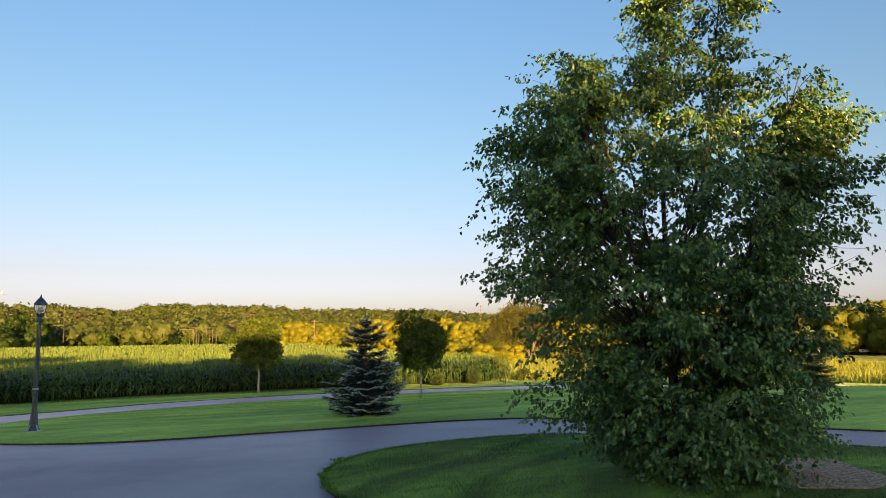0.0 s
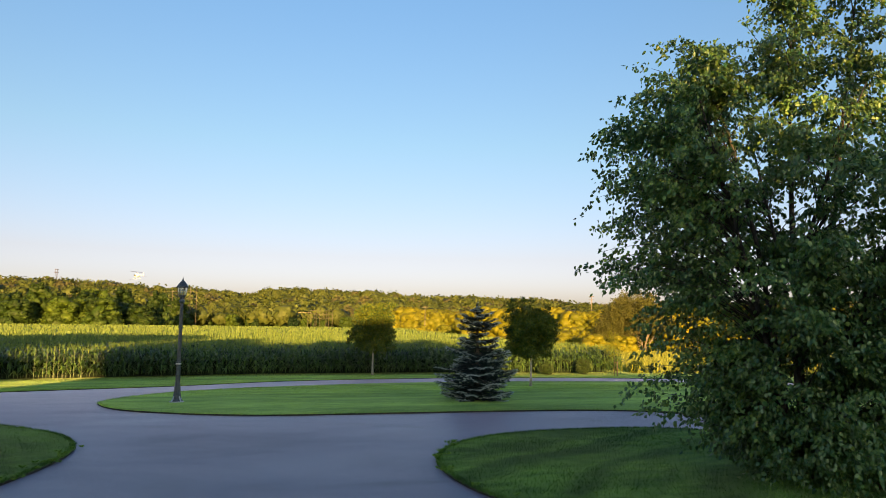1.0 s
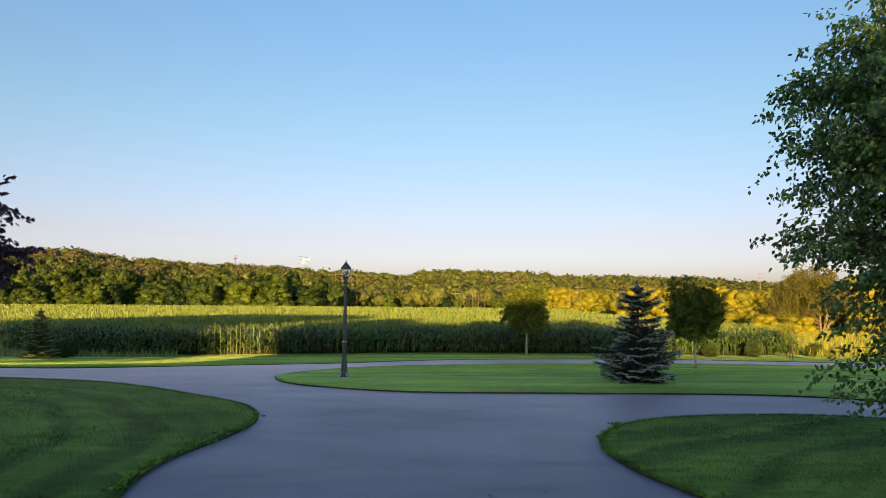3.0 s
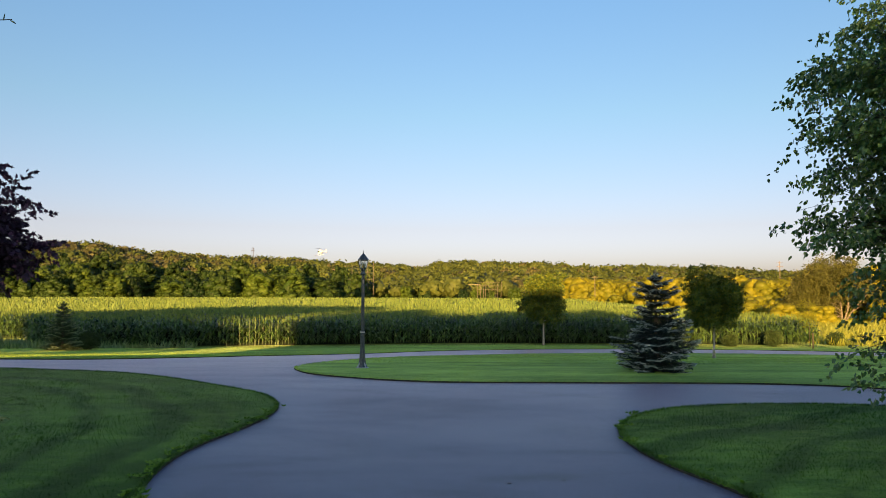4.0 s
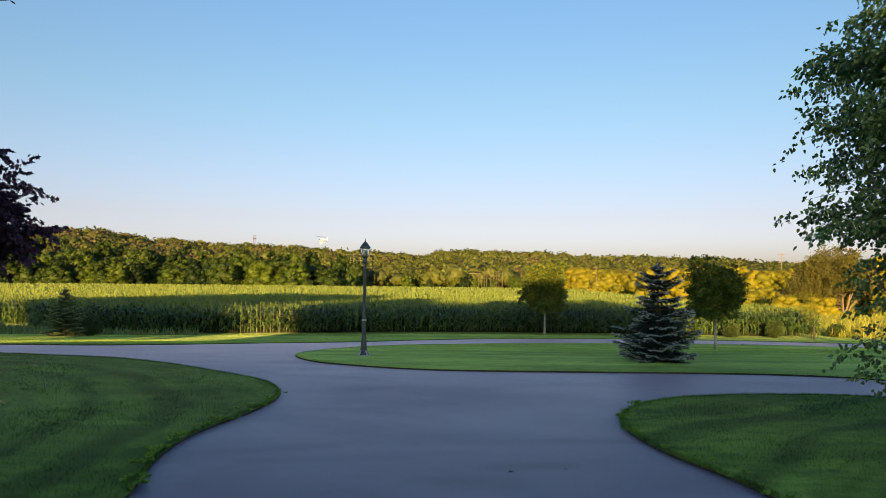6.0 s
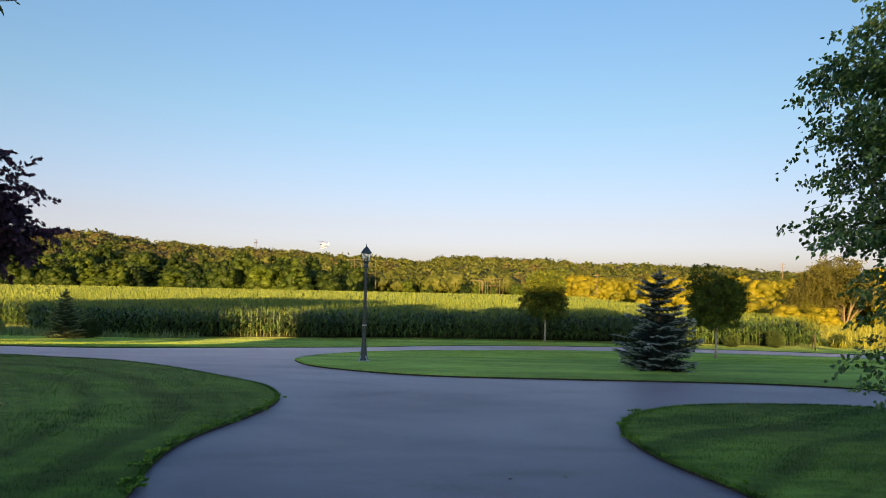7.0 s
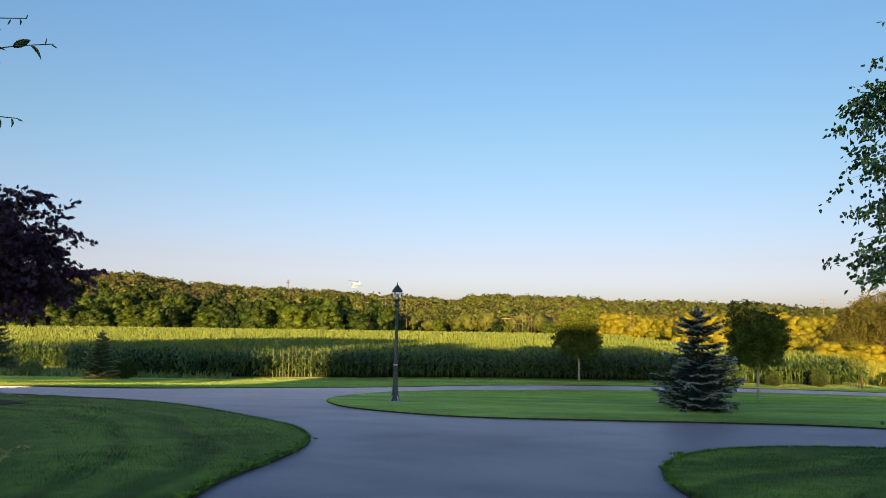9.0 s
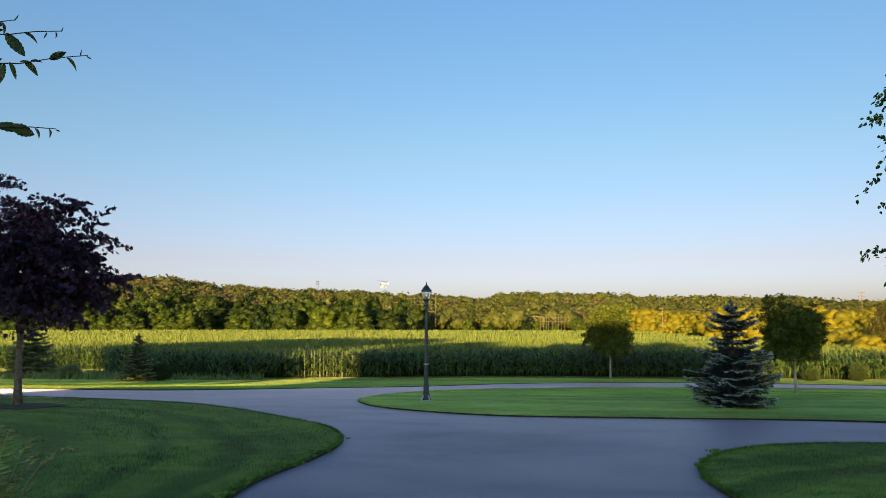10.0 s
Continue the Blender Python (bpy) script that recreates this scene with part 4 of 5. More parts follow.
# ---- corn field ----
def corn_plants(rng, x, y, tall, leaf_pairs, width=0.085, low=0.22):
    """Leaves as (n, 4 corners) strips of two: a rising half and a drooping half, and the stalks and tassels."""
    n = len(x)
    z = land(x, y)
    strips, tassels = [], []
    h = tall * rng.uniform(0.86, 1.1, n) * (1 + 0.009 * np.clip(y - 46, 0, 20))
    for k in range(leaf_pairs):
        f = low + (0.90 - low) * k / max(leaf_pairs - 1, 1)
        a = rng.uniform(0, 2 * math.pi, n)
        d = np.stack([np.cos(a), np.sin(a), np.zeros(n)], 1)
        side = np.stack([-np.sin(a), np.cos(a), np.zeros(n)], 1)
        ln = (0.42 + 0.18 * rng.random(n))[:, None] * (1.1 - 0.45 * f) * tall / 2.1
        root = np.stack([x, y, z + h * f], 1)
        mid = root + d * ln * 0.55 + np.array([0, 0, 1.0]) * ln * rng.uniform(0.5, 0.95, n)[:, None]
        tip = mid + d * ln * 0.75 + np.array([0, 0, 1.0]) * ln * rng.uniform(-0.75, 0.1, n)[:, None]
        w = width * rng.uniform(0.7, 1.2, n)[:, None]
        strips += [np.stack([root - side * w * 0.25, root + side * w * 0.25, mid + side * w * 0.5, mid - side * w * 0.5], 1),
                   np.stack([mid - side * w * 0.5, mid + side * w * 0.5, tip + side * w * 0.06, tip - side * w * 0.06], 1)]
    top = np.stack([x, y, z + h], 1)
    for k in range(3):
        a = rng.uniform(0, 2 * math.pi, n)
        d = np.stack([np.cos(a), np.sin(a), np.zeros(n)], 1)
        s = np.stack([-np.sin(a), np.cos(a), np.zeros(n)], 1)
        tip = top + d * 0.1 + np.array([0, 0, 0.24])
        tassels.append(np.stack([top - s * 0.012 - [0, 0, 0.05], top + s * 0.012 - [0, 0, 0.05], tip + s * 0.012, tip - s * 0.012], 1))
    stalk = []
    for s in ((1, 0, 0), (0, 1, 0)):
        s = np.array(s) * 0.012
        foot = np.stack([x, y, z - 0.03], 1)
        stalk.append(np.stack([foot - s, foot + s, top + s * 0.5, top - s * 0.5], 1))
    return np.concatenate(strips + stalk), np.concatenate(tassels)


FIELD = [(-26.5, 43.6), (-22, 42.2), (-18, 41.6), (-9, 44.2), (-2, 46.6), (4, 47.4), (12, 47.2), (18, 46.9), (26.4, 47.6), (27.2, 52), (28, 66), (31, 110), (36, 170), (44, 228),
         (-20, 238), (-90, 232), (-150, 214), (-150, 52), (-40, 52.5), (-30, 50.5)]
rng = np.random.default_rng(61)
gx, gy = np.meshgrid(np.arange(-46, 30, 0.21), np.arange(41, 62, 0.72))
gx, gy = gx + rng.normal(size=gx.shape) * 0.05, gy + rng.normal(size=gy.shape) * 0.09
ok = inside(FIELD, gx, gy)
front = inside([(x, y + 5.5 if y < 60 else y) for x, y in FIELD], gx, gy)
lv, ts = corn_plants(rng, gx[ok & ~front], gy[ok & ~front], 1.68, 9, 0.125, 0.14)
lv2, ts2 = corn_plants(rng, gx[ok & front], gy[ok & front], 1.68, 4, 0.13)
corn = thing("corn", (0, 0, 0), "tall green corn with yellow tassels in a wide field", "corn", kind="stuff")
tagged(quads_mesh("leaves", np.concatenate([lv, lv2]), M["corn"], corn), kind="stuff")
tagged(quads_mesh("tassels", np.concatenate([ts, ts2]), M["tassel"], corn), kind="stuff")
# farther rows: tops only, thinning with distance
px, py, sz = [], [], []
for y0, y1, step in ((62, 80, 0.46), (80, 110, 0.68), (110, 160, 1.05), (160, 240, 1.6)):
    ax, ay = np.meshgrid(np.arange(-150, 46, step), np.arange(y0, y1, step * 1.6))
    ax, ay = ax + rng.normal(size=ax.shape) * step * 0.3, ay + rng.normal(size=ax.shape) * step * 0.3
    k = inside(FIELD, ax, ay) & (np.abs(ax + 0.06 * ay) < ay * 0.85 + 6)
    px.append(ax[k]), py.append(ay[k]), sz.append(np.full(k.sum(), step))
px, py, sz = map(np.concatenate, (px, py, sz))
n = len(px)
base = np.stack([px, py, land(px, py) + 1.45], 1)
far_leaves, far_tassels = [], []
for k in range(4):
    a = rng.uniform(0, 2 * math.pi, n)
    d = np.stack([np.cos(a), np.sin(a), np.zeros(n)], 1)
    w = (0.07 + 0.10 * sz)[:, None]
    root = base + rng.normal(size=(n, 3)) * (sz * 0.3)[:, None] * [1, 1, 0]
    tip = root + d * (0.25 + 0.2 * sz[:, None]) + np.array([0, 0, 1.0]) * rng.uniform(0.18, 0.42, n)[:, None]
    side = np.stack([-np.sin(a), np.cos(a), np.zeros(n)], 1) * w
    far_leaves.append(np.stack([root - side, root + side, tip + side * 0.2, tip - side * 0.2], 1))
    if k < 2:
        t0 = root + [0, 0, 0.25]
        t1 = t0 + d * 0.05 + np.array([0, 0, 1.0]) * rng.uniform(0.25, 0.45, n)[:, None]
        far_tassels.append(np.stack([t0 - side * 0.35, t0 + side * 0.35, t1 + side * 0.3, t1 - side * 0.3], 1))
tagged(quads_mesh("distant_leaves", np.concatenate(far_leaves), M["corn"], corn), kind="stuff")
tagged(quads_mesh("distant_tassels", np.concatenate(far_tassels), M["tassel"], corn), kind="stuff")
# near-black sheet beneath the tops, painted as the shade among the leaves
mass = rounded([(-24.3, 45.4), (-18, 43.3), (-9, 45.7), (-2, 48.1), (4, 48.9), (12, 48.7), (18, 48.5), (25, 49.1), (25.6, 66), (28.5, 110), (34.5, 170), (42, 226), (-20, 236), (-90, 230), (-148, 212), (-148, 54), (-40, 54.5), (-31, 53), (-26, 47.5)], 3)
ob = sheet("leaf_mass", mass, 3.0, 0.95, 0.92, M["corn_shade"], "")
tagged(ob, "near-black sheet painted as shade among the corn below the tassels", kind="stuff")
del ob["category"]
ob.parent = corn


# ---- woods ----
def scrub_clumps(rng, x, y, z, r, h, n_each, size, loose=0.5, shell=0.45):
    """Leaf patches over the upper skin of many rounded crowns at x, y, standing on z, radius r and height h."""
    m = len(x)
    d = unit(rng.normal(size=(m, n_each, 3)))
    d[..., 2] = np.where(d[..., 2] < 0, d[..., 2] * 0.9, d[..., 2])
    bump_r = 1.0 - 0.62 * shell + shell * rng.random((m, n_each, 1)) ** 1.5
    c = np.stack([x, y, z + h * 0.58], 1)[:, None, :] + d * bump_r * np.stack([r, r, h * 0.45], 1)[:, None, :]
    nrm = unit(d + rng.normal(size=d.shape) * loose).reshape(-1, 3)
    c = c.reshape(-1, 3)
    s = (np.repeat(r, n_each) * size * rng.uniform(0.6, 1.3, m * n_each))[:, None]
    u = unit(np.cross(nrm, unit(rng.normal(size=nrm.shape))))
    v = np.cross(nrm, u)
    dent = nrm * s * 0.35
    return np.stack([c - u * s, c - v * s * 0.8 + dent, c + u * s, c + v * s * 0.8 + dent], 1)


def lumps(rng, x, y, z, r, h, around=7, high=5, rough=0.20, fill=0.80):
    """Uneven rounded bodies standing on z: the close mass of leaves inside a crown."""
    m = len(x)
    t = 2 * math.pi * (np.arange(around)[None, :] + 0.5 * (np.arange(1, high)[:, None] % 2)) / around
    f = np.pi * np.arange(1, high)[:, None] / high + 0 * t
    d = np.stack([np.sin(f) * np.cos(t), np.sin(f) * np.sin(t), np.cos(f)], -1).reshape(-1, 3)
    d = np.concatenate([d, [[0, 0, 1.0], [0, 0, -1.0]]])
    k = len(d)
    ring = around * (high - 1)
    quads = []
    for b in range(high - 2):
        for a in range(around):
            p, q = b * around + a, b * around + (a + 1) % around
            quads += [(p, p + around, q), (q, p + around, q + around)]
    for a in range(around):
        quads += [(a, (a + 1) % around, ring), (ring - around + (a + 1) % around, ring - around + a, ring + 1)]
    size = fill * (1 + rough * rng.normal(size=(m, k, 1)))
    v = np.stack([x, y, z + h * 0.55], 1)[:, None, :] + d[None] * size * np.stack([r, r, h * 0.47], 1)[:, None, :]
    faces = (np.array(quads)[None] + np.arange(m)[:, None, None] * k).reshape(-1, 3)
    return v.reshape(-1, 3), faces


def crown_mesh(name, body, chips, mat, parent):
    """One mesh of crown bodies (vertices, triangles) and leaf patches (n, 4, 3)."""
    bv, bf = body
    n = len(chips)
    v = np.concatenate([bv, chips.reshape(-1, 3)]).astype(np.float32)
    c = len(bv) + np.arange(n)[:, None] * 4
    f = np.concatenate([bf, np.concatenate([c + [0, 2, 1], c + [0, 3, 2]], 0)]).astype(np.int32)
    me = bpy.data.meshes.new(name)
    me.vertices.add(len(v))
    me.vertices.foreach_set("co", v.reshape(-1))
    me.loops.add(len(f) * 3)
    me.loops.foreach_set("vertex_index", f.reshape(-1))
    me.polygons.add(len(f))
    me.polygons.foreach_set("loop_start", np.arange(len(f), dtype=np.int32) * 3)
    me.materials.append(mat)
    me.update(calc_edges=True)
    ob = new(name, me)
    ob.parent = parent
    return ob


def wood(name, label, spots, mat, seed, n_each, size):
    rng = np.random.default_rng(seed)
    x, y, r, h = (np.array(q) for q in zip(*spots))
    z = land(x, y)
    ob = thing(name, (0, 0, 0), label, "woods", kind="stuff")
    tagged(crown_mesh("crowns", lumps(rng, x, y, z, r, h), scrub_clumps(rng, x, y, z, r, h, n_each, size), M[mat], ob), kind="stuff")
    return ob


rng = np.random.default_rng(71)
hill, brown = [], []
while len(hill) < 2300:
    d = rng.uniform(310, 700)
    b = rng.uniform(-0.82, 1.05)
    y = d / math.hypot(1, b)
    x = b * y
    if x > 60 and d < 330:
        continue
    (brown if rng.random() < (0.38 if b < -0.25 and d > 400 else 0.10) else hill).append((x, y, rng.uniform(3.6, 7.4) * (0.8 + d / 1500), rng.uniform(6, 11)))
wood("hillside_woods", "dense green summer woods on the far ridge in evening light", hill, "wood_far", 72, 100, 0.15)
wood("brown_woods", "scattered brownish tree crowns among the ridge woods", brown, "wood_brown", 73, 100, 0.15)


def crown_tree(name, at, label, r, h, mat, seed, n=1500, size=0.10, group="", bare=0.04, lobes=16, taper=0.5, loose=0.5, plump=0.0, shell=0.45):
    """A field tree seen from afar: trunk, and a crown of uneven lobes set with leaf patches."""
    rng = np.random.default_rng(seed)
    ob = thing(name, at, label, "tree", group)
    part("trunk", tube([(0, 0, -0.2), (0.05 * r, 0, h * 0.3), (0, 0, h * 0.7)], [0.03 * r + 0.05, 0.025 * r + 0.05, 0.05], 6), M["core"], ob, smooth=True)
    f = (np.arange(lobes) + rng.uniform(0.1, 0.9, lobes)) / lobes
    a = np.arange(lobes) * 2.4 + rng.normal(size=lobes) * 0.5
    reach = r * (1 - taper * f ** 1.6) * rng.uniform(0.35, 0.85, lobes)
    lr = r * (rng.uniform(0.17, 0.48, lobes) + plump) * (1 - 0.35 * f)
    lx, ly = reach * np.cos(a), reach * np.sin(a)
    lh = 2 * lr * rng.uniform(0.75, 1.15, lobes)
    lz = np.clip(h * (bare + (1 - bare) * f) - lh * 0.5, h * bare * 0.5, h - lh)
    lz = lz * rng.uniform(0.94, 1.04, lobes)
    chips = np.concatenate([scrub_clumps(rng, lx[k:k + 1], ly[k:k + 1], lz[k:k + 1], lr[k:k + 1], lh[k:k + 1], max(12, int(n * lr[k] ** 2 / (lr ** 2).sum())), size * r / lr[k], loose, shell) for k in range(lobes)])
    body = lumps(rng, np.append(lx, 0), np.append(ly, 0), np.append(lz, h * bare * 0.6), np.append(lr, r * 0.62), np.append(lh, h * 0.78), *((9, 6, 0.10, 0.93) if shell < 0.2 else ()))
    crown_mesh("crown", body, chips, M[mat], ob)
    return ob


rng = np.random.default_rng(81)
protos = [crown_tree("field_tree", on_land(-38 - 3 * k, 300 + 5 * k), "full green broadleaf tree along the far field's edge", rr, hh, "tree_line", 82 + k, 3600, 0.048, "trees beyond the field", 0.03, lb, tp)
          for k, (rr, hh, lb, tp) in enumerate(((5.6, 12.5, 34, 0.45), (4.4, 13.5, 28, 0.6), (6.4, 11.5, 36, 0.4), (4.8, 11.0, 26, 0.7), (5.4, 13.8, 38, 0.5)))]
for k in range(46):
    b = -0.76 + 0.62 * (k + rng.uniform(-0.4, 0.4)) / 46
    d = rng.uniform(236, 262)
    s = rng.uniform(0.70, 1.02)
    wide = s * float(rng.uniform(0.95, 1.55))
    t = copy_thing(protos[k % 5], pose(*on_land(b * d, d), 0, 0, float(rng.uniform(0, 360))))
    t.scale = (wide, wide, s * float(rng.uniform(0.85, 1.12)))
for k in range(30):
    b = -0.78 + 0.60 * (k + rng.uniform(-0.4, 0.4)) / 30
    d = rng.uniform(266, 300)
    s = float(rng.uniform(0.95, 1.3))
    t = copy_thing(protos[k % 5], pose(*on_land(b * d, d), 0, 0, float(rng.uniform(0, 360))))
    t.scale = (s, s, s * float(rng.uniform(0.9, 1.15)))
for k in range(22):
    b = -0.13 + 0.34 * (k + rng.uniform(-0.3, 0.3)) / 22
    d = rng.uniform(290, 330)
    s = rng.uniform(0.28, 0.55)
    t = copy_thing(protos[(k + 2) % 5], pose(*on_land(b * d, d), 0, 0, float(rng.uniform(0, 360))))
    t.scale = (s, s, s)

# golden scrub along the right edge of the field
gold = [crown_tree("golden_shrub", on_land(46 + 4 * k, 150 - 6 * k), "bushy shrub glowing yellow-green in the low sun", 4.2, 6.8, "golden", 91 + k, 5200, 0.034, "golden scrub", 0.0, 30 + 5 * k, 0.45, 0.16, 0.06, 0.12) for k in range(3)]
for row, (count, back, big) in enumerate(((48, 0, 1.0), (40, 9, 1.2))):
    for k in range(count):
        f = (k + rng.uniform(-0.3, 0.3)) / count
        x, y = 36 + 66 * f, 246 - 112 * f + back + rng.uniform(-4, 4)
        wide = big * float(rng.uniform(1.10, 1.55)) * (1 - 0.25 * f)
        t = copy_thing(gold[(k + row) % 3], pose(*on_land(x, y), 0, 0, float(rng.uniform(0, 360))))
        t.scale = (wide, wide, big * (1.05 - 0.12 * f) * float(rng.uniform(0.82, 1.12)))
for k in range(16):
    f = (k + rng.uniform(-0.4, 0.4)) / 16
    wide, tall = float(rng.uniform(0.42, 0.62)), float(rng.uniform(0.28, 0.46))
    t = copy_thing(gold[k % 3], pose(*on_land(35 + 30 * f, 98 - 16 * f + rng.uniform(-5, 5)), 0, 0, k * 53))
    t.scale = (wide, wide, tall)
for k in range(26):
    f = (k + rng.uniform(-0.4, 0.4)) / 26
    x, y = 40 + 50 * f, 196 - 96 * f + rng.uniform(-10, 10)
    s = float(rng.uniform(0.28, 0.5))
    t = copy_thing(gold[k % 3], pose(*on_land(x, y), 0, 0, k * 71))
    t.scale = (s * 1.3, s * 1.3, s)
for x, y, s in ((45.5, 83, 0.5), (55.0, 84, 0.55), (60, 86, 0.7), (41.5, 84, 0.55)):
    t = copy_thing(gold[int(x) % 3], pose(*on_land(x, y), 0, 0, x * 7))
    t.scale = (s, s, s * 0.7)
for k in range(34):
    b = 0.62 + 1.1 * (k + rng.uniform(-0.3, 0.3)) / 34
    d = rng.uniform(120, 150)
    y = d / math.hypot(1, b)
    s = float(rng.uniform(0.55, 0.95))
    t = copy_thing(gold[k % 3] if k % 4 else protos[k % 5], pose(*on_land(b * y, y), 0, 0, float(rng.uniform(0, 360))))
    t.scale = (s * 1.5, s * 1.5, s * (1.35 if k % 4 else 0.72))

broadleaf("willow_tree", on_land(50, 88), "old spreading willow with bare sunlit limbs beyond the field",
          [(-0.5, 0, 5.4, 4.4, 4, 2.3), (-3.2, 0, 4.2, 2.4, 2.4, 1.9), (3.2, 1.0, 4.3, 2.8, 2.6, 1.9), (0.2, 0, 7.4, 3.0, 2.4, 1.3), (5.2, 1.2, 2.9, 2.2, 1.8, 1.8), (-4.4, 0, 2.4, 2.0, 1.8, 1.7),
           (-1.8, 1.5, 2.4, 3.0, 1.8, 2.0), (2.0, 2.5, 2.2, 3.4, 1.8, 2.0)],
          (0.14, 4.4), 1900, 30, (0.22, 0.14), 0.36, "willow", "pole", 95, limbs=46, droop=0.4, hollow=0.35, fork=0.2, spray=0.8,
          stems=[(1.0, 0, 0, 1.9, -1.6, 4.6), (1.2, 0, 0, 3.4, -1.8, 4.0), (0.9, 0, 0, -0.4, -1.2, 5.2), (1.1, 0, 0, 1.2, -1.4, 5.8)])


# ---- poles and switchyard ----
def utility_pole(at, height, label, arms=1, lean=0.0):
    ob = thing("utility_pole", at, label, "utility pole", "utility poles")
    part("pole", tube([(0, 0, -0.5), (lean, 0, height)], [0.12, 0.08], 8), M["bark"], ob)
    for k in range(arms):
        z = height - 0.5 - 1.1 * k
        part("crossarm", box(-0.9, 0.9, -0.05, 0.05, z, z + 0.1), M["pole"], ob)
        for x in (-0.8, -0.35, 0.35, 0.8):
            part("insulator", lathe([(0.04, z + 0.1), (0.05, z + 0.16), (0.03, z + 0.22)], 6, (x, 0, 0)), M["steel"], ob)
    return ob


def switchyard(at, width, height, label, posts, seed):
    rng = np.random.default_rng(seed)
    ob = thing("switchyard_frame", at, label, "switchyard", "switchyard frames")
    for k in range(posts):
        x = width * (k / (posts - 1) - 0.5) + rng.uniform(-0.3, 0.3)
        h = height * rng.uniform(0.78, 1.05)
        part("post", tube([(x, (k % 2) * 3.0, -0.5), (x + rng.normal() * 0.12, (k % 2) * 3.0, h)], [0.09, 0.06], 6), M["pole"], ob)
    for z in (0.55, 0.74, 0.9):
        part("beam", box(-width * 0.5, width * 0.5, -0.05, 0.05, height * z, height * z + 0.08), M["pole"], ob)
    part("crossbeam", box(-width * 0.95, -width * 0.4, 2.8, 3.0, height * 0.8, height * 0.8 + 0.12), M["steel"], ob)
    return ob


switchyard(on_land(19.6, 300), 9.8, 9.0, "timber and steel switchyard frame catching the low sun", 9, 3)
switchyard(on_land(-37.5, 300), 13.0, 16.8, "tall steel switchyard frame above the hillside trees", 5, 4)
utility_pole(on_land(43.5, 198), 8.6, "weathered wooden utility pole beyond the corn", 1)
utility_pole(on_land(98, 200), 13.2, "weathered wooden utility pole with a crossarm behind the scrub", 2)
def guard_rail(a, b, label):
    a, b = Vector(on_land(*a)), Vector(on_land(*b))
    ob = thing("guard_rail", a, label, "guard rail")
    way = b - a
    n = int(way.length / 2.0)
    for k in range(n + 1):
        p = way * (k / n)
        part("post", box(p.x - 0.07, p.x + 0.07, p.y - 0.07, p.y + 0.07, p.z - 0.3, p.z + 0.72), M["pole"], ob)
    side = Vector((way.y, -way.x, 0)).normalized() * 0.05
    v = [q + off + Vector((0, 0, h)) for h in (0.42, 0.80) for q in (Vector((0, 0, 0)), way) for off in (-side, side)]
    part("beam", (v, [(0, 1, 3, 2), (4, 6, 7, 5), (0, 4, 5, 1), (2, 3, 7, 6), (0, 2, 6, 4), (1, 5, 7, 3)]), M["band"], ob, "pale galvanised beam")
    return ob


guard_rail((86, 92), (122, 48), "long pale galvanised guard rail along the far road")
mast = thing("antenna_mast", (-156, 555, float(land(-156, 555))), "thin lattice antenna mast on the ridge", "antenna mast")
mh = 36.0 - float(land(-156, 555))
for sx, sy in ((-0.7, -0.4), (0.7, -0.4), (0, 0.8)):
    part("leg", tube([(sx, sy, 0), (sx, sy, mh)], [0.10, 0.10], 5), M["twig"], mast)
part("dish_platform", box(-1.3, 1.3, -1, 1, mh - 2.6, mh - 2.2), M["twig"], mast)
part("top_frame", box(-1.2, 1.2, -0.8, 0.8, mh - 0.3, mh), M["twig"], mast)


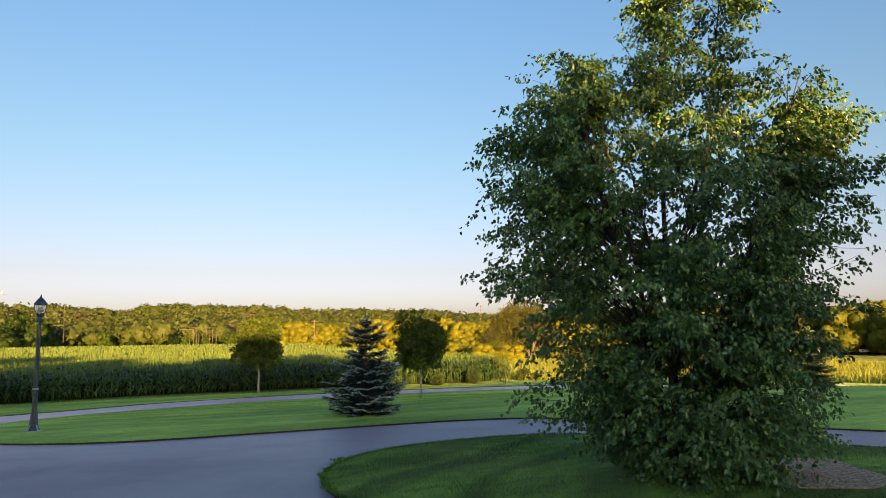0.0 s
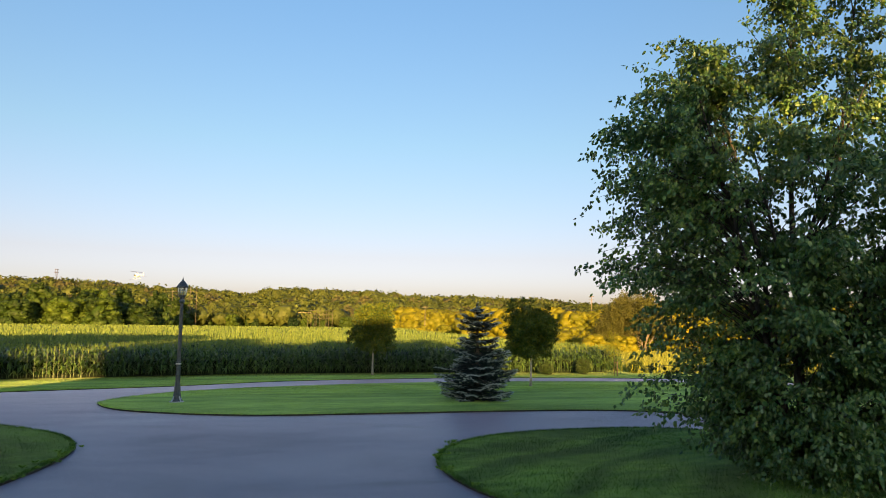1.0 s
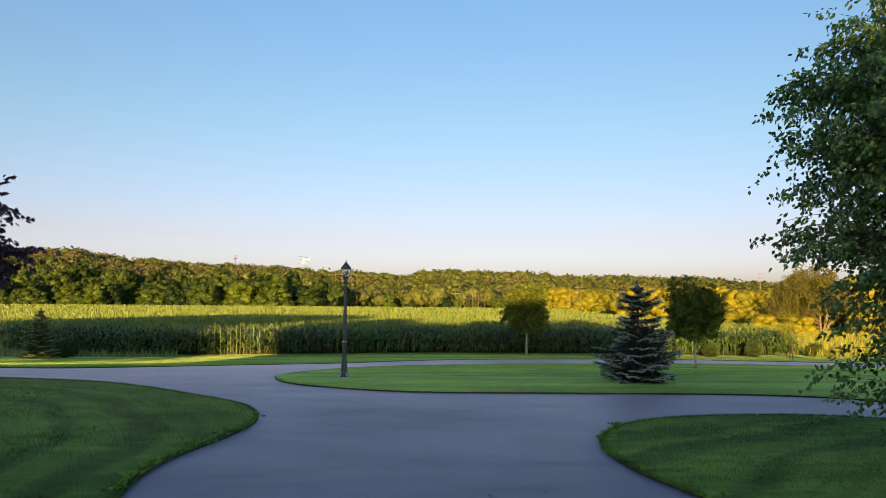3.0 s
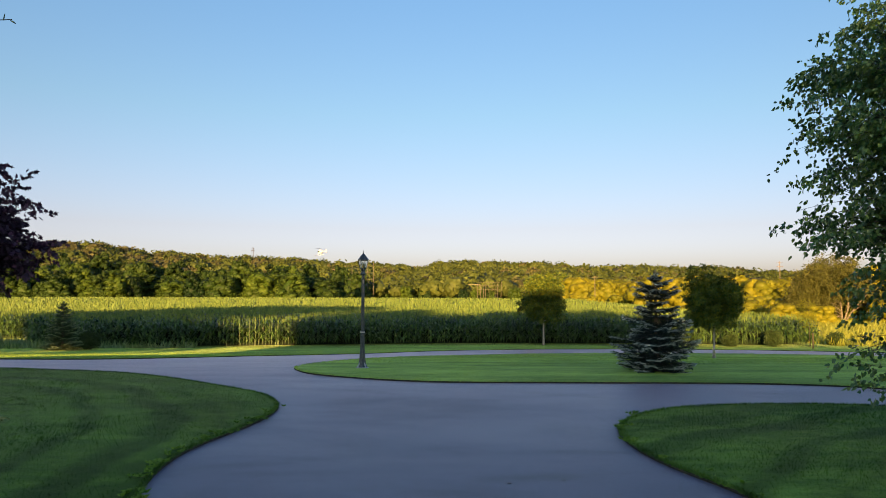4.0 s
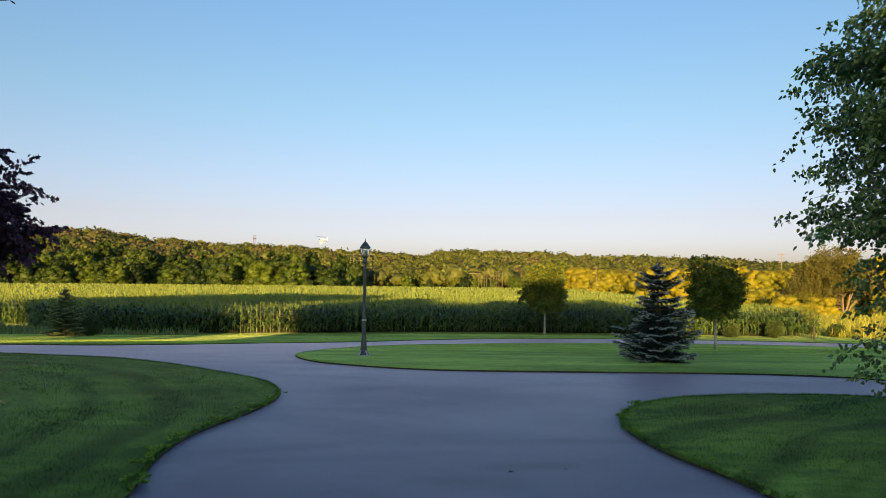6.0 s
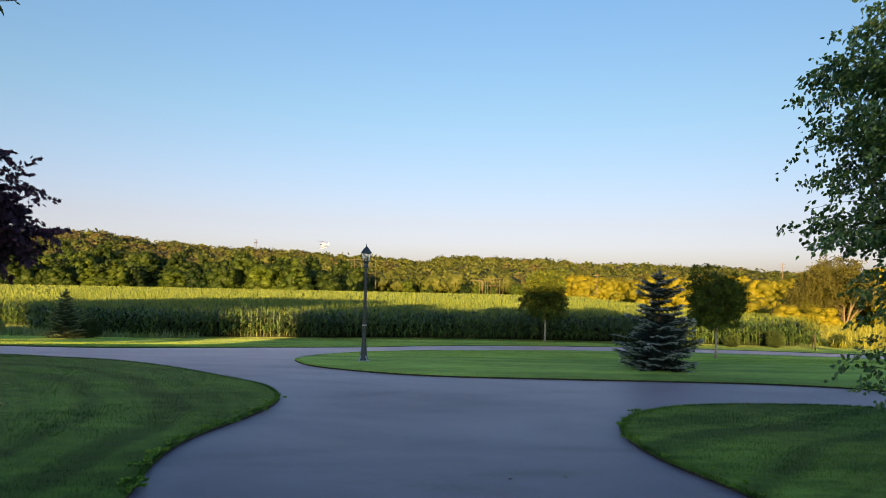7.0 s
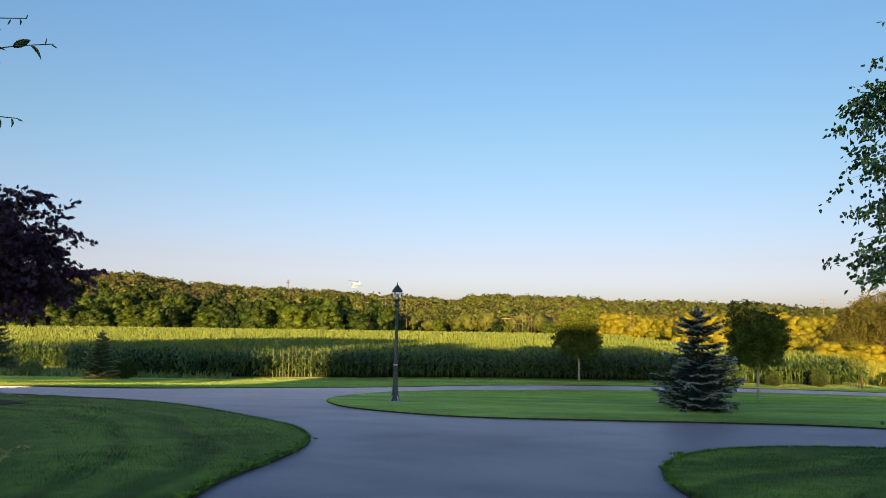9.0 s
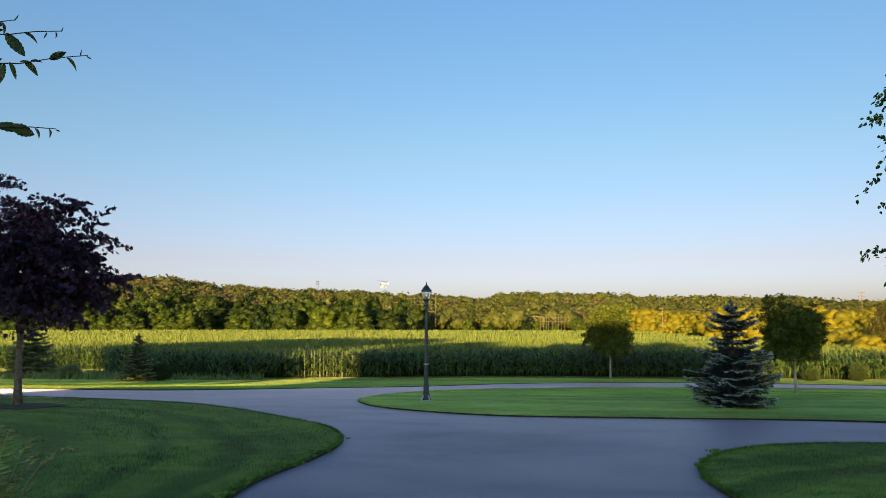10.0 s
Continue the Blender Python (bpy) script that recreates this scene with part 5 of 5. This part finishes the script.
# ---- helicopter over the field ----
def helicopter(m):
    ob = thing("helicopter", (0, 0, 0), "small white spraying helicopter hovering above the corn field", "helicopter")
    rows = [(2.0, 0.05, 0.05, -0.25), (1.8, 0.35, 0.30, -0.22), (1.3, 0.60, 0.58, -0.08), (0.5, 0.72, 0.80, 0.05), (-0.5, 0.74, 0.86, 0.1),
            (-1.3, 0.60, 0.72, 0.2), (-2.0, 0.36, 0.42, 0.4), (-2.5, 0.2, 0.24, 0.5), (-5.6, 0.09, 0.11, 0.72)]
    sides = 16
    v = [(w * math.cos(2 * math.pi * k / sides), y, c + h * math.sin(2 * math.pi * k / sides)) for y, w, h, c in rows for k in range(sides)]
    f = [(i * sides + k, i * sides + (k + 1) % sides, (i + 1) * sides + (k + 1) % sides, (i + 1) * sides + k) for i in range(len(rows) - 1) for k in range(sides)]
    f += [tuple(range(sides))[::-1], tuple((len(rows) - 1) * sides + k for k in range(sides))]
    part("fuselage", (v, f), M["heli_white"], ob, smooth=True)
    for sgn in (-1, 1):
        for y0, y1 in ((0.75, 1.25), (0.1, 0.65), (-0.6, -0.05)):
            part("window", merged([box(sgn * 0.70 - 0.05, sgn * 0.70 + 0.05, y0, y1, 0.12, 0.55)]), M["dark_glass"], ob, "dark cabin window")
        part("skid", tube([(sgn * 0.85, 1.6, -1.25), (sgn * 0.85, 1.3, -1.38), (sgn * 0.85, -1.3, -1.38)], [0.05, 0.05, 0.05], 6), M["heli_white"], ob)
        for y in (0.7, -0.7):
            part("strut", tube([(sgn * 0.5, y, -0.5), (sgn * 0.85, y, -1.38)], [0.04, 0.04], 5), M["heli_white"], ob)
        part("spray_boom", tube([(sgn * 0.6, -0.2, -1.0), (sgn * 4.2, -0.6, -1.05)], [0.035, 0.03], 5), M["steel"], ob)
    part("mast_fairing", merged([box(-0.3, 0.3, -0.9, 0.5, 0.85, 1.15)]), M["heli_white"], ob)
    part("rotor_mast", tube([(0, 0, 1.0), (0, 0, 1.75)], [0.06, 0.06], 8), M["heli_dark"], ob)
    for sgn in (-1, 1):
        part("rotor_blade", box(-0.16, 0.16, *((0.1, 5.0) if sgn > 0 else (-5.0, -0.1)), 1.70, 1.75), M["heli_dark"], ob)
    part("tail_fin", ([(-0.04, -5.2, 0.3), (-0.04, -5.9, 0.2), (-0.04, -6.3, 1.75), (-0.04, -5.9, 1.75), (0.04, -5.2, 0.3), (0.04, -5.9, 0.2), (0.04, -6.3, 1.75), (0.04, -5.9, 1.75)],
                      [(0, 1, 2, 3), (7, 6, 5, 4), (0, 4, 5, 1), (1, 5, 6, 2), (2, 6, 7, 3), (3, 7, 4, 0)]), M["heli_white"], ob)
    part("tail_rotor", box(0.1, 0.14, -5.68, -5.56, 0.0, 1.5), M["heli_dark"], ob)
    part("stabiliser", box(-1.0, 1.0, -4.3, -3.9, 0.6, 0.66), M["heli_white"], ob)
    ob.matrix_basis = m
    return ob


helicopter(pose(-60.0, 329.4, 20.1, 6, -14, 38))

# ---- unseen houses behind the drive, added to cast the shadow over the forecourt ----
def shadow_house(x0, x1, y0, y1, eaves, ridge, peak=None):
    ob = thing("house", (0, 0, 0), "unseen pale-sided house with a brown gable roof, added to shade the forecourt", "house")
    walls = [box(x0, x1, y0, y0 + 0.2, 0, eaves), box(x0, x1, y1 - 0.2, y1, 0, eaves), box(x0, x0 + 0.2, y0 + 0.2, y1 - 0.2, 0, eaves), box(x1 - 0.2, x1, y0 + 0.2, y1 - 0.2, 0, eaves)]
    ym = (y0 + y1) / 2
    part("wall", merged(walls), M["siding"], ob)
    for xa, xb in ((x0, x0 + 0.2), (x1 - 0.2, x1)):
        part("gable", ([(xa, y0, eaves), (xa, y1, eaves), (xa, ym, ridge - 0.15), (xb, y0, eaves), (xb, y1, eaves), (xb, ym, ridge - 0.15)],
                       [(0, 1, 2), (5, 4, 3), (0, 3, 4, 1), (1, 4, 5, 2), (2, 5, 3, 0)]), M["siding"], ob)
    if peak:
        xa, xb, top = peak
        xm, lo = (xa + xb) / 2, eaves - 0.4
        part("front_gable", ([(xa, y1 - 0.1, lo), (xb, y1 - 0.1, lo), (xm, y1 - 0.1, top), (xa, y0 + 0.1, lo), (xb, y0 + 0.1, lo), (xm, y0 + 0.1, top)],
                             [(0, 2, 1), (3, 4, 5), (0, 1, 4, 3), (1, 2, 5, 4), (2, 0, 3, 5)]), M["shingle"], ob)
    for ya in (y0 - 0.5, y1 + 0.5):
        drop = (ridge - eaves) * 0.5 / abs(ym - (y0 if ya < ym else y1))
        v = [(x, y, z + t) for t in (0, 0.16) for x, y, z in ((x0 - 0.4, ya, eaves - drop), (x1 + 0.4, ya, eaves - drop), (x1 + 0.4, ym, ridge - 0.02), (x0 - 0.4, ym, ridge - 0.02))]
        part("roof", (v, [(0, 1, 2, 3), (7, 6, 5, 4), (0, 4, 5, 1), (1, 5, 6, 2), (2, 6, 7, 3), (3, 7, 4, 0)]), M["shingle"], ob)
    return ob


# ridge heights and ends are set by where the shadow should stop
shadow_house(-20.0, -1.0, -45.0, -33.0, 5.4, 9.25)
shadow_house(-8.6, -2.2, -45.6, -32.4, 7.0, 10.25)
shadow_house(-0.2, 4.2, -45.0, -33.0, 4.8, 8.4)
shadow_house(-33.0, -16.0, -20.0, -12.0, 2.1, 2.95)
shadow_house(5.0, 26.0, -43.0, -33.5, 3.7, 6.6)
# unseen tree, its crown shaped to shade the left corn
broadleaf("shade_tree", on_land(-31.5, -12.0), "unseen tall broadleaf tree with a spreading crown, added to shade the left field",
          [(-1.5, 0, 5.4, 6.4, 4.6, 1.2), (7.4, 0, 4.5, 3.2, 3.6, 0.45), (-1.5, 0.5, 7.6, 6.5, 4.6, 1.7), (7.0, -0.5, 7.9, 6.5, 4.6, 1.3)],
          (0.32, 7.6), 1150, 18, (0.75, 0.58), 0.5, "near_leaf", "bark", 121, limbs=30, hollow=0.1, group="shade trees")
# unseen sparse crown added to thin the sun on the birch top
broadleaf("shade_tree", on_land(2.9, -20.0), "unseen thin-crowned broadleaf tree added to filter the sun on the birch", [(-0.4, 0, 8.4, 2.6, 1.6, 1.1), (0.8, 0, 7.8, 1.8, 1.4, 0.8), (-1.2, 0, 7.6, 1.6, 1.4, 0.7)],
          (0.12, 7.6), 44, 9, (0.30, 0.22), 0.35, "near_leaf", "bark", 123, limbs=24, hollow=0.1, group="shade trees")
# unseen tree added to widen the shade on the left corn
broadleaf("shade_tree", on_land(-14.4, -21.5), "unseen round-headed broadleaf tree added to shade part of the left corn", [(0, 0, 7.4, 2.7, 2.4, 1.25), (0.2, 0, 6.2, 2.2, 2.2, 0.8)],
          (0.2, 7.0), 330, 18, (0.5, 0.4), 0.4, "near_leaf", "bark", 122, limbs=16, hollow=0.1, group="shade trees")


# ---- grass blades and edge weeds ----
def blades(rng, x, y, height, lean=0.5, width=0.006):
    n = len(x)
    z = land(x, y)
    a = rng.uniform(0, 2 * math.pi, n)
    h = height * rng.uniform(0.5, 1.3, n)
    d = np.stack([np.cos(a), np.sin(a), np.zeros(n)], 1)
    side = np.stack([-np.sin(a), np.cos(a), np.zeros(n)], 1) * (width * rng.uniform(0.7, 1.4, n))[:, None]
    foot = np.stack([x, y, z - 0.005], 1)
    tip = foot + d * (h * lean * rng.uniform(0.2, 1.4, n))[:, None] + np.stack([0 * h, 0 * h, h], 1)
    return np.stack([foot - side, foot + side, tip], 1)


rng = np.random.default_rng(131)
grass, right_grass, pale_grass = [], [], []
# left and right blades are coloured darker as if shaded, island blades paler
for outline, x0, x1, y0, y1, count in ((LEFT_LAWN, -13, -2, 4.5, 16, 80000), (RIGHT_LAWN, 2, 12, 4.5, 10.5, 55000), (ISLAND, -3.6, 12, 8, 22, 80000)):
    x, y = rng.uniform(x0, x1, count), rng.uniform(y0, y1, count)
    k = inside(rounded(outline), x, y)
    x, y = x[k], y[k]
    tuft = np.array([noise.noise(Vector((float(p) * 0.8, float(q) * 0.8, 0))) for p, q in zip(x, y)])
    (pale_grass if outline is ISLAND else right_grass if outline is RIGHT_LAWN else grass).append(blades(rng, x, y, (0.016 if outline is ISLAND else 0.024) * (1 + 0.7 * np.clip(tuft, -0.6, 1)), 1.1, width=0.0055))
x, y = rng.uniform(-34, 30, 190000), rng.uniform(19.5, 47, 190000)
k = inside(rounded(VERGE), x, y) & ~inside(FIELD, x, y)
pale_grass.append(blades(rng, x[k], y[k], 0.030, 0.9, 0.014))
x, y = rng.uniform(-3, 30, 60000), rng.uniform(18, 38, 60000)
k = inside(rounded(ISLAND), x, y)
pale_grass.append(blades(rng, x[k], y[k], 0.026, 0.9, 0.010))
for outline, lo, hi in ((LEFT_LAWN, 2, 18), (RIGHT_LAWN, 2, 11), (ISLAND, 6, 38), (VERGE, 18, 44)):
    rim = np.array([p for p in rounded(outline) if lo < p[1] < hi and abs(p[0]) < 26])
    k = rng.integers(0, len(rim) - 1, 9000)
    gap = np.linalg.norm(rim[k + 1] - rim[k], axis=1)
    k = k[gap < 1.2]
    p = rim[k] + (rim[k + 1] - rim[k]) * rng.random((len(k), 1))
    inward = np.array([rim[:, 0].mean(), rim[:, 1].mean()]) - p
    p = p + unit(inward) * rng.uniform(0.0, 0.06, (len(k), 1)) + rng.normal(size=p.shape) * 0.012
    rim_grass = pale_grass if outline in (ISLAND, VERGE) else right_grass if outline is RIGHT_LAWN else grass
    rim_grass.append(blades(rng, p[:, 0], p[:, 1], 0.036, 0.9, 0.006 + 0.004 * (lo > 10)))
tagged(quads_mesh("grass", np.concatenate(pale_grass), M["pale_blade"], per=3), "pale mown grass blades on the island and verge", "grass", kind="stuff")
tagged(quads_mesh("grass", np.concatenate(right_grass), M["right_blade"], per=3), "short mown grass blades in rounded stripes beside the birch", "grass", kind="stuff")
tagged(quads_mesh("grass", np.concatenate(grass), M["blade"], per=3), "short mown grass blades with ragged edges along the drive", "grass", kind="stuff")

spots = [p for p in rounded(LEFT_LAWN) if 3.5 < p[1] < 10.2 and p[0] > -2.9] + [p for p in rounded(RIGHT_LAWN) if 5 < p[1] < 9.6 and p[0] < 2.8][::2]
weeds = []
for x, y in spots:
    for _ in range(int(rng.integers(2, 8))):
        c = np.array([x, y]) + rng.normal(size=2) * [0.07, 0.1] - np.array([0.05 if x < 0 else -0.05, 0])
        n = int(rng.integers(7, 15))
        a = rng.uniform(0, 2 * math.pi, n)
        p = np.tile([c[0], c[1], float(land(c[0], c[1])) + 0.01], (n, 1))
        weeds.append(leaves(rng, p, np.stack([np.cos(a), np.sin(a), rng.uniform(0.2, 0.8, n)], 1), 0.052, 0.022, 0.15))
tagged(folded_mesh("edge_weeds", np.concatenate(weeds), M["weed"]), "bright green broad-leaved weeds along the asphalt edge", "weeds", kind="stuff")

# ---- fallen leaves on the drive ----
for x, y, turn in ((0.62, 6.2, 20), (1.12, 6.3, 110)):
    fallen = thing("fallen_leaf", (x, y, float(land(x, y)) - 0.03), "curled brown leaf lying on the asphalt", "leaf", "fallen leaves")
    v = [(0.024 * math.cos(t) * (1 - 0.25 * math.sin(t)), 0.013 * math.sin(t), 0.003 + 0.004 * math.sin(t) ** 2) for t in np.linspace(0, 2 * math.pi, 12, endpoint=False)]
    part("blade", ([(0, 0, 0.002)] + v, [(0, 1 + i, 1 + (i + 1) % 12) for i in range(12)]), M["twig"], fallen)
    fallen.rotation_euler = (0, 0, radians(turn))

# ---- rough growth at the field's edge ----
x, y = rng.uniform(-48, -15, 16000), rng.uniform(37.5, 46, 16000)
k = (y > 39.5 + 0.12 * np.abs(x + 27)) & ~inside(FIELD, x, y)
tall = blades(rng, x[k], y[k], 0.42, 0.8, 0.035)
x, y = rng.uniform(-27, 26, 14000), rng.uniform(40.5, 48, 14000)
k = ~inside(FIELD, x, y) & inside([(a, b - 1.3) for a, b in FIELD], x, y)
tall = np.concatenate([tall, blades(rng, x[k], y[k], 0.24 * (0.25 + 0.75 * (x[k] < -18)), 0.7, 0.02)])
tagged(quads_mesh("tall_weeds", tall, M["weeds_tall"], per=3), "pale rough weeds along the front of the corn", "weeds", kind="stuff")


x, y = rng.uniform(41, 74, 26000), rng.uniform(14, 58, 26000)
x2, y2 = rng.uniform(27, 62, 26000), rng.uniform(47, 96, 26000)
k = ~inside(FIELD, x2, y2)
x, y = np.concatenate([x, x2[k]]), np.concatenate([y, y2[k]])
tagged(quads_mesh("rough_grass", blades(rng, x, y, 0.62, 0.7, 0.045), M["dry_grass"], per=3), "tall golden rough grass beyond the drive and the corn", "grass", kind="stuff")


def shrub(at, label, r, h, seed, mat="near_leaf"):
    broadleaf("shrub", at, label, [(0, 0, h * 0.5, r, r, h * 0.45), (r * 0.4, 0, h * 0.7, r * 0.6, r * 0.6, h * 0.3)], (0.03, h * 0.6), 220, 24, (0.08, 0.055), 0.07, mat, "bark", seed,
              limbs=14, hollow=0.2, group="field-edge shrubs")


shrub(on_land(22.1, 46.2), "dark green rounded shrub in front of the corn", 0.48, 1.1, 141)
shrub(on_land(19.2, 46.2), "low dark green shrub in front of the corn", 0.42, 0.75, 142)
shrub(on_land(27.6, 48.5), "green shrub at the end of the corn rows", 0.45, 0.9, 143)
shrub(on_land(-20.1, 39.0), "green shrub beside the small spruce", 0.5, 1.0, 144)
shrub(on_land(-26.8, 40.5), "low grey-green shrub in the rough grass", 0.6, 0.9, 145, "weeds_tall")
broadleaf("sapling", on_land(23.6, 44.4), "thin golden-leaved sapling with a dark stake by the drive", [(0, 0, 2.1, 0.75, 0.75, 0.9), (0, 0, 2.9, 0.4, 0.4, 0.5)], (0.016, 3.0), 110, 12, (0.075, 0.045), 0.16,
          "golden", "twig", 151, limbs=18, hollow=0.1)
stake = thing("stake", on_land(23.75, 44.3), "short dark wooden stake beside the sapling", "stake")
part("shaft", tube([(0, 0, -0.2), (0, 0, 1.0)], [0.05, 0.045], 6), M["twig"], stake)


# ---- small tree whose twigs reach over the lawn, and an arching plant below it ----
def leaf_shape(broad, curl):
    """A toothed leaf of unit length along x, its blade in the xz plane, bending down as it curls."""
    n, v, f = 12, [], []
    for i in range(n + 1):
        t = i / n
        w = broad * math.sin(math.pi * min(1, t * 0.94 + 0.05)) ** 0.75 * (1 - 0.3 * t) * (1 + 0.07 * (-1) ** i)
        x, z = t * (1 - 0.25 * curl * t), -curl * 0.6 * t * t
        v += [(x, 0.25 * w, z - w), (x, 0, z), (x, 0.25 * w, z + w)]
    for i in range(n):
        for k in (0, 1):
            f.append((i * 3 + k, i * 3 + k + 1, i * 3 + k + 4, i * 3 + k + 3))
    tmp = link_mesh("leaf", v, f, M["near_leaf"], smooth=True)
    data = tmp.data
    bpy.data.objects.remove(tmp)
    return data


def near_tree(at, tips):
    """tips: where the outer twigs begin (their base lies out to the side), with each twig's run, rise and leaves.
    A leaf: how far along the twig, its length, its lean in degrees, and its shape."""
    rng = np.random.default_rng(161)
    ob = thing("fruit_tree", at, "small tree reaching thin leafy twigs over the lawn", "tree")
    part("trunk", tube([(0, 0, -0.05), (0.03, 0, 1.5), (-0.05, 0.05, 2.9), (0, 0.05, 4.3)], [0.07, 0.06, 0.045, 0.015], 8), M["bark"], ob, smooth=True)
    shapes = {"broad": leaf_shape(0.24, 0.12), "oval": leaf_shape(0.30, 0.05), "narrow": leaf_shape(0.13, 0.7), "bud": leaf_shape(0.16, 0.1), "droop": leaf_shape(0.19, 0.45)}
    o = np.array(at)
    heading = np.array([math.cos(radians(5.3)), math.sin(radians(5.3)), 0.0])
    for base, run, rise, grown in tips:
        a = np.array(base) - o
        b = a + heading * run + [0, 0, rise]
        root = np.array([0.0, 0.05, a[2] - 0.55])
        pts = [root, root + (a - root) * 0.5 + [0, 0, 0.12], a] + [a + (b - a) * t + np.array([0, 0, 0.012 * math.sin(9 * t)]) for t in (0.25, 0.5, 0.75, 1.0)]
        twig = part("twig", tube(pts, [0.016, 0.011, 0.0055, 0.005, 0.0042, 0.0036, 0.0028], 5), M["twig"], ob, smooth=True)
        for t, size, lean, kind in grown:
            leaf = new("leaf", shapes[kind])
            leaf.parent = twig
            q = a + (b - a) * t
            leaf.matrix_basis = (Matrix.Translation(q) @ Euler((float(rng.normal() * 0.25), radians(-lean), radians(5.3) + float(rng.normal() * 0.25))).to_matrix().to_4x4() @ Matrix.Scale(size, 4))


near_tree(on_land(-5.2, 3.0), [
    ((-3.50, 4.06, 3.27), 0.86, 0.075, [(0.72, 0.11, 38, "broad"), (0.845, 0.115, -30, "narrow"), (0.94, 0.05, 80, "bud"), (0.99, 0.035, -25, "bud"), (0.53, 0.13, -30, "droop"), (0.58, 0.075, 20, "narrow"),
                                        (0.50, 0.075, 25, "narrow"), (0.42, 0.13, -60, "broad"), (0.38, 0.13, -95, "broad"), (0.35, 0.15, -65, "droop"), (0.2, 0.14, 30, "broad"), (0.12, 0.13, -60, "broad")]),
    ((-3.51, 4.045, 3.484), 0.70, 0.015, [(0.667, 0.105, -15, "narrow"), (0.87, 0.045, -110, "bud"), (0.95, 0.05, -60, "narrow"), (1.0, 0.035, 75, "bud"), (0.50, 0.185, -47, "broad"), (0.3, 0.13, 30, "droop")]),
    ((-3.52, 4.035, 3.515), 0.42, 0.055, [(0.80, 0.09, -55, "narrow"), (0.66, 0.10, -10, "broad"), (0.98, 0.05, 60, "bud"), (0.5, 0.12, -70, "broad")]),
    ((-3.51, 4.11, 2.93), 0.66, -0.05, [(0.43, 0.16, 4, "broad"), (0.57, 0.15, -18, "oval"), (0.80, 0.085, -40, "narrow"), (0.94, 0.065, -60, "narrow"), (1.0, 0.035, -20, "bud"), (0.3, 0.14, -50, "broad")]),
])


def arching_plant(at):
    rng = np.random.default_rng(171)
    ob = thing("fern", at, "arching green fern with toothed fronds beside the drive", "plant")
    for k in range(15):
        a = 2 * math.pi * k / 15 + rng.uniform(-0.15, 0.15)
        reach, high = rng.uniform(0.26, 0.48), rng.uniform(0.85, 1.2)
        pts = [np.array([math.cos(a) * reach * t, math.sin(a) * reach * t, high * (1.9 * t - 1.05 * t * t) * 1.1]) for t in np.linspace(0, 1, 40)]
        lv = []
        for i in range(5, 40):
            d = unit(pts[i] - pts[i - 1])
            side = unit(np.cross(d, [0, 0, 1.0]))
            for sgn in (-1, 1):
                lv.append(leaves(rng, pts[i][None], (side * sgn + d * 0.5 - [0, 0, 0.25])[None], 0.13 * (1.15 - i / 40), 0.017, 0.1))
        tv, tf = tube(pts, [0.008 - 0.00015 * i for i in range(40)], 4)
        flat_leaves = np.concatenate(lv)
        geo = [(tv, tf)] + [(list(q), [(0, 2, 1), (0, 3, 2)]) for q in flat_leaves]
        part("frond", merged(geo), M["frond"], ob)


arching_plant(on_land(-2.82, 3.70))
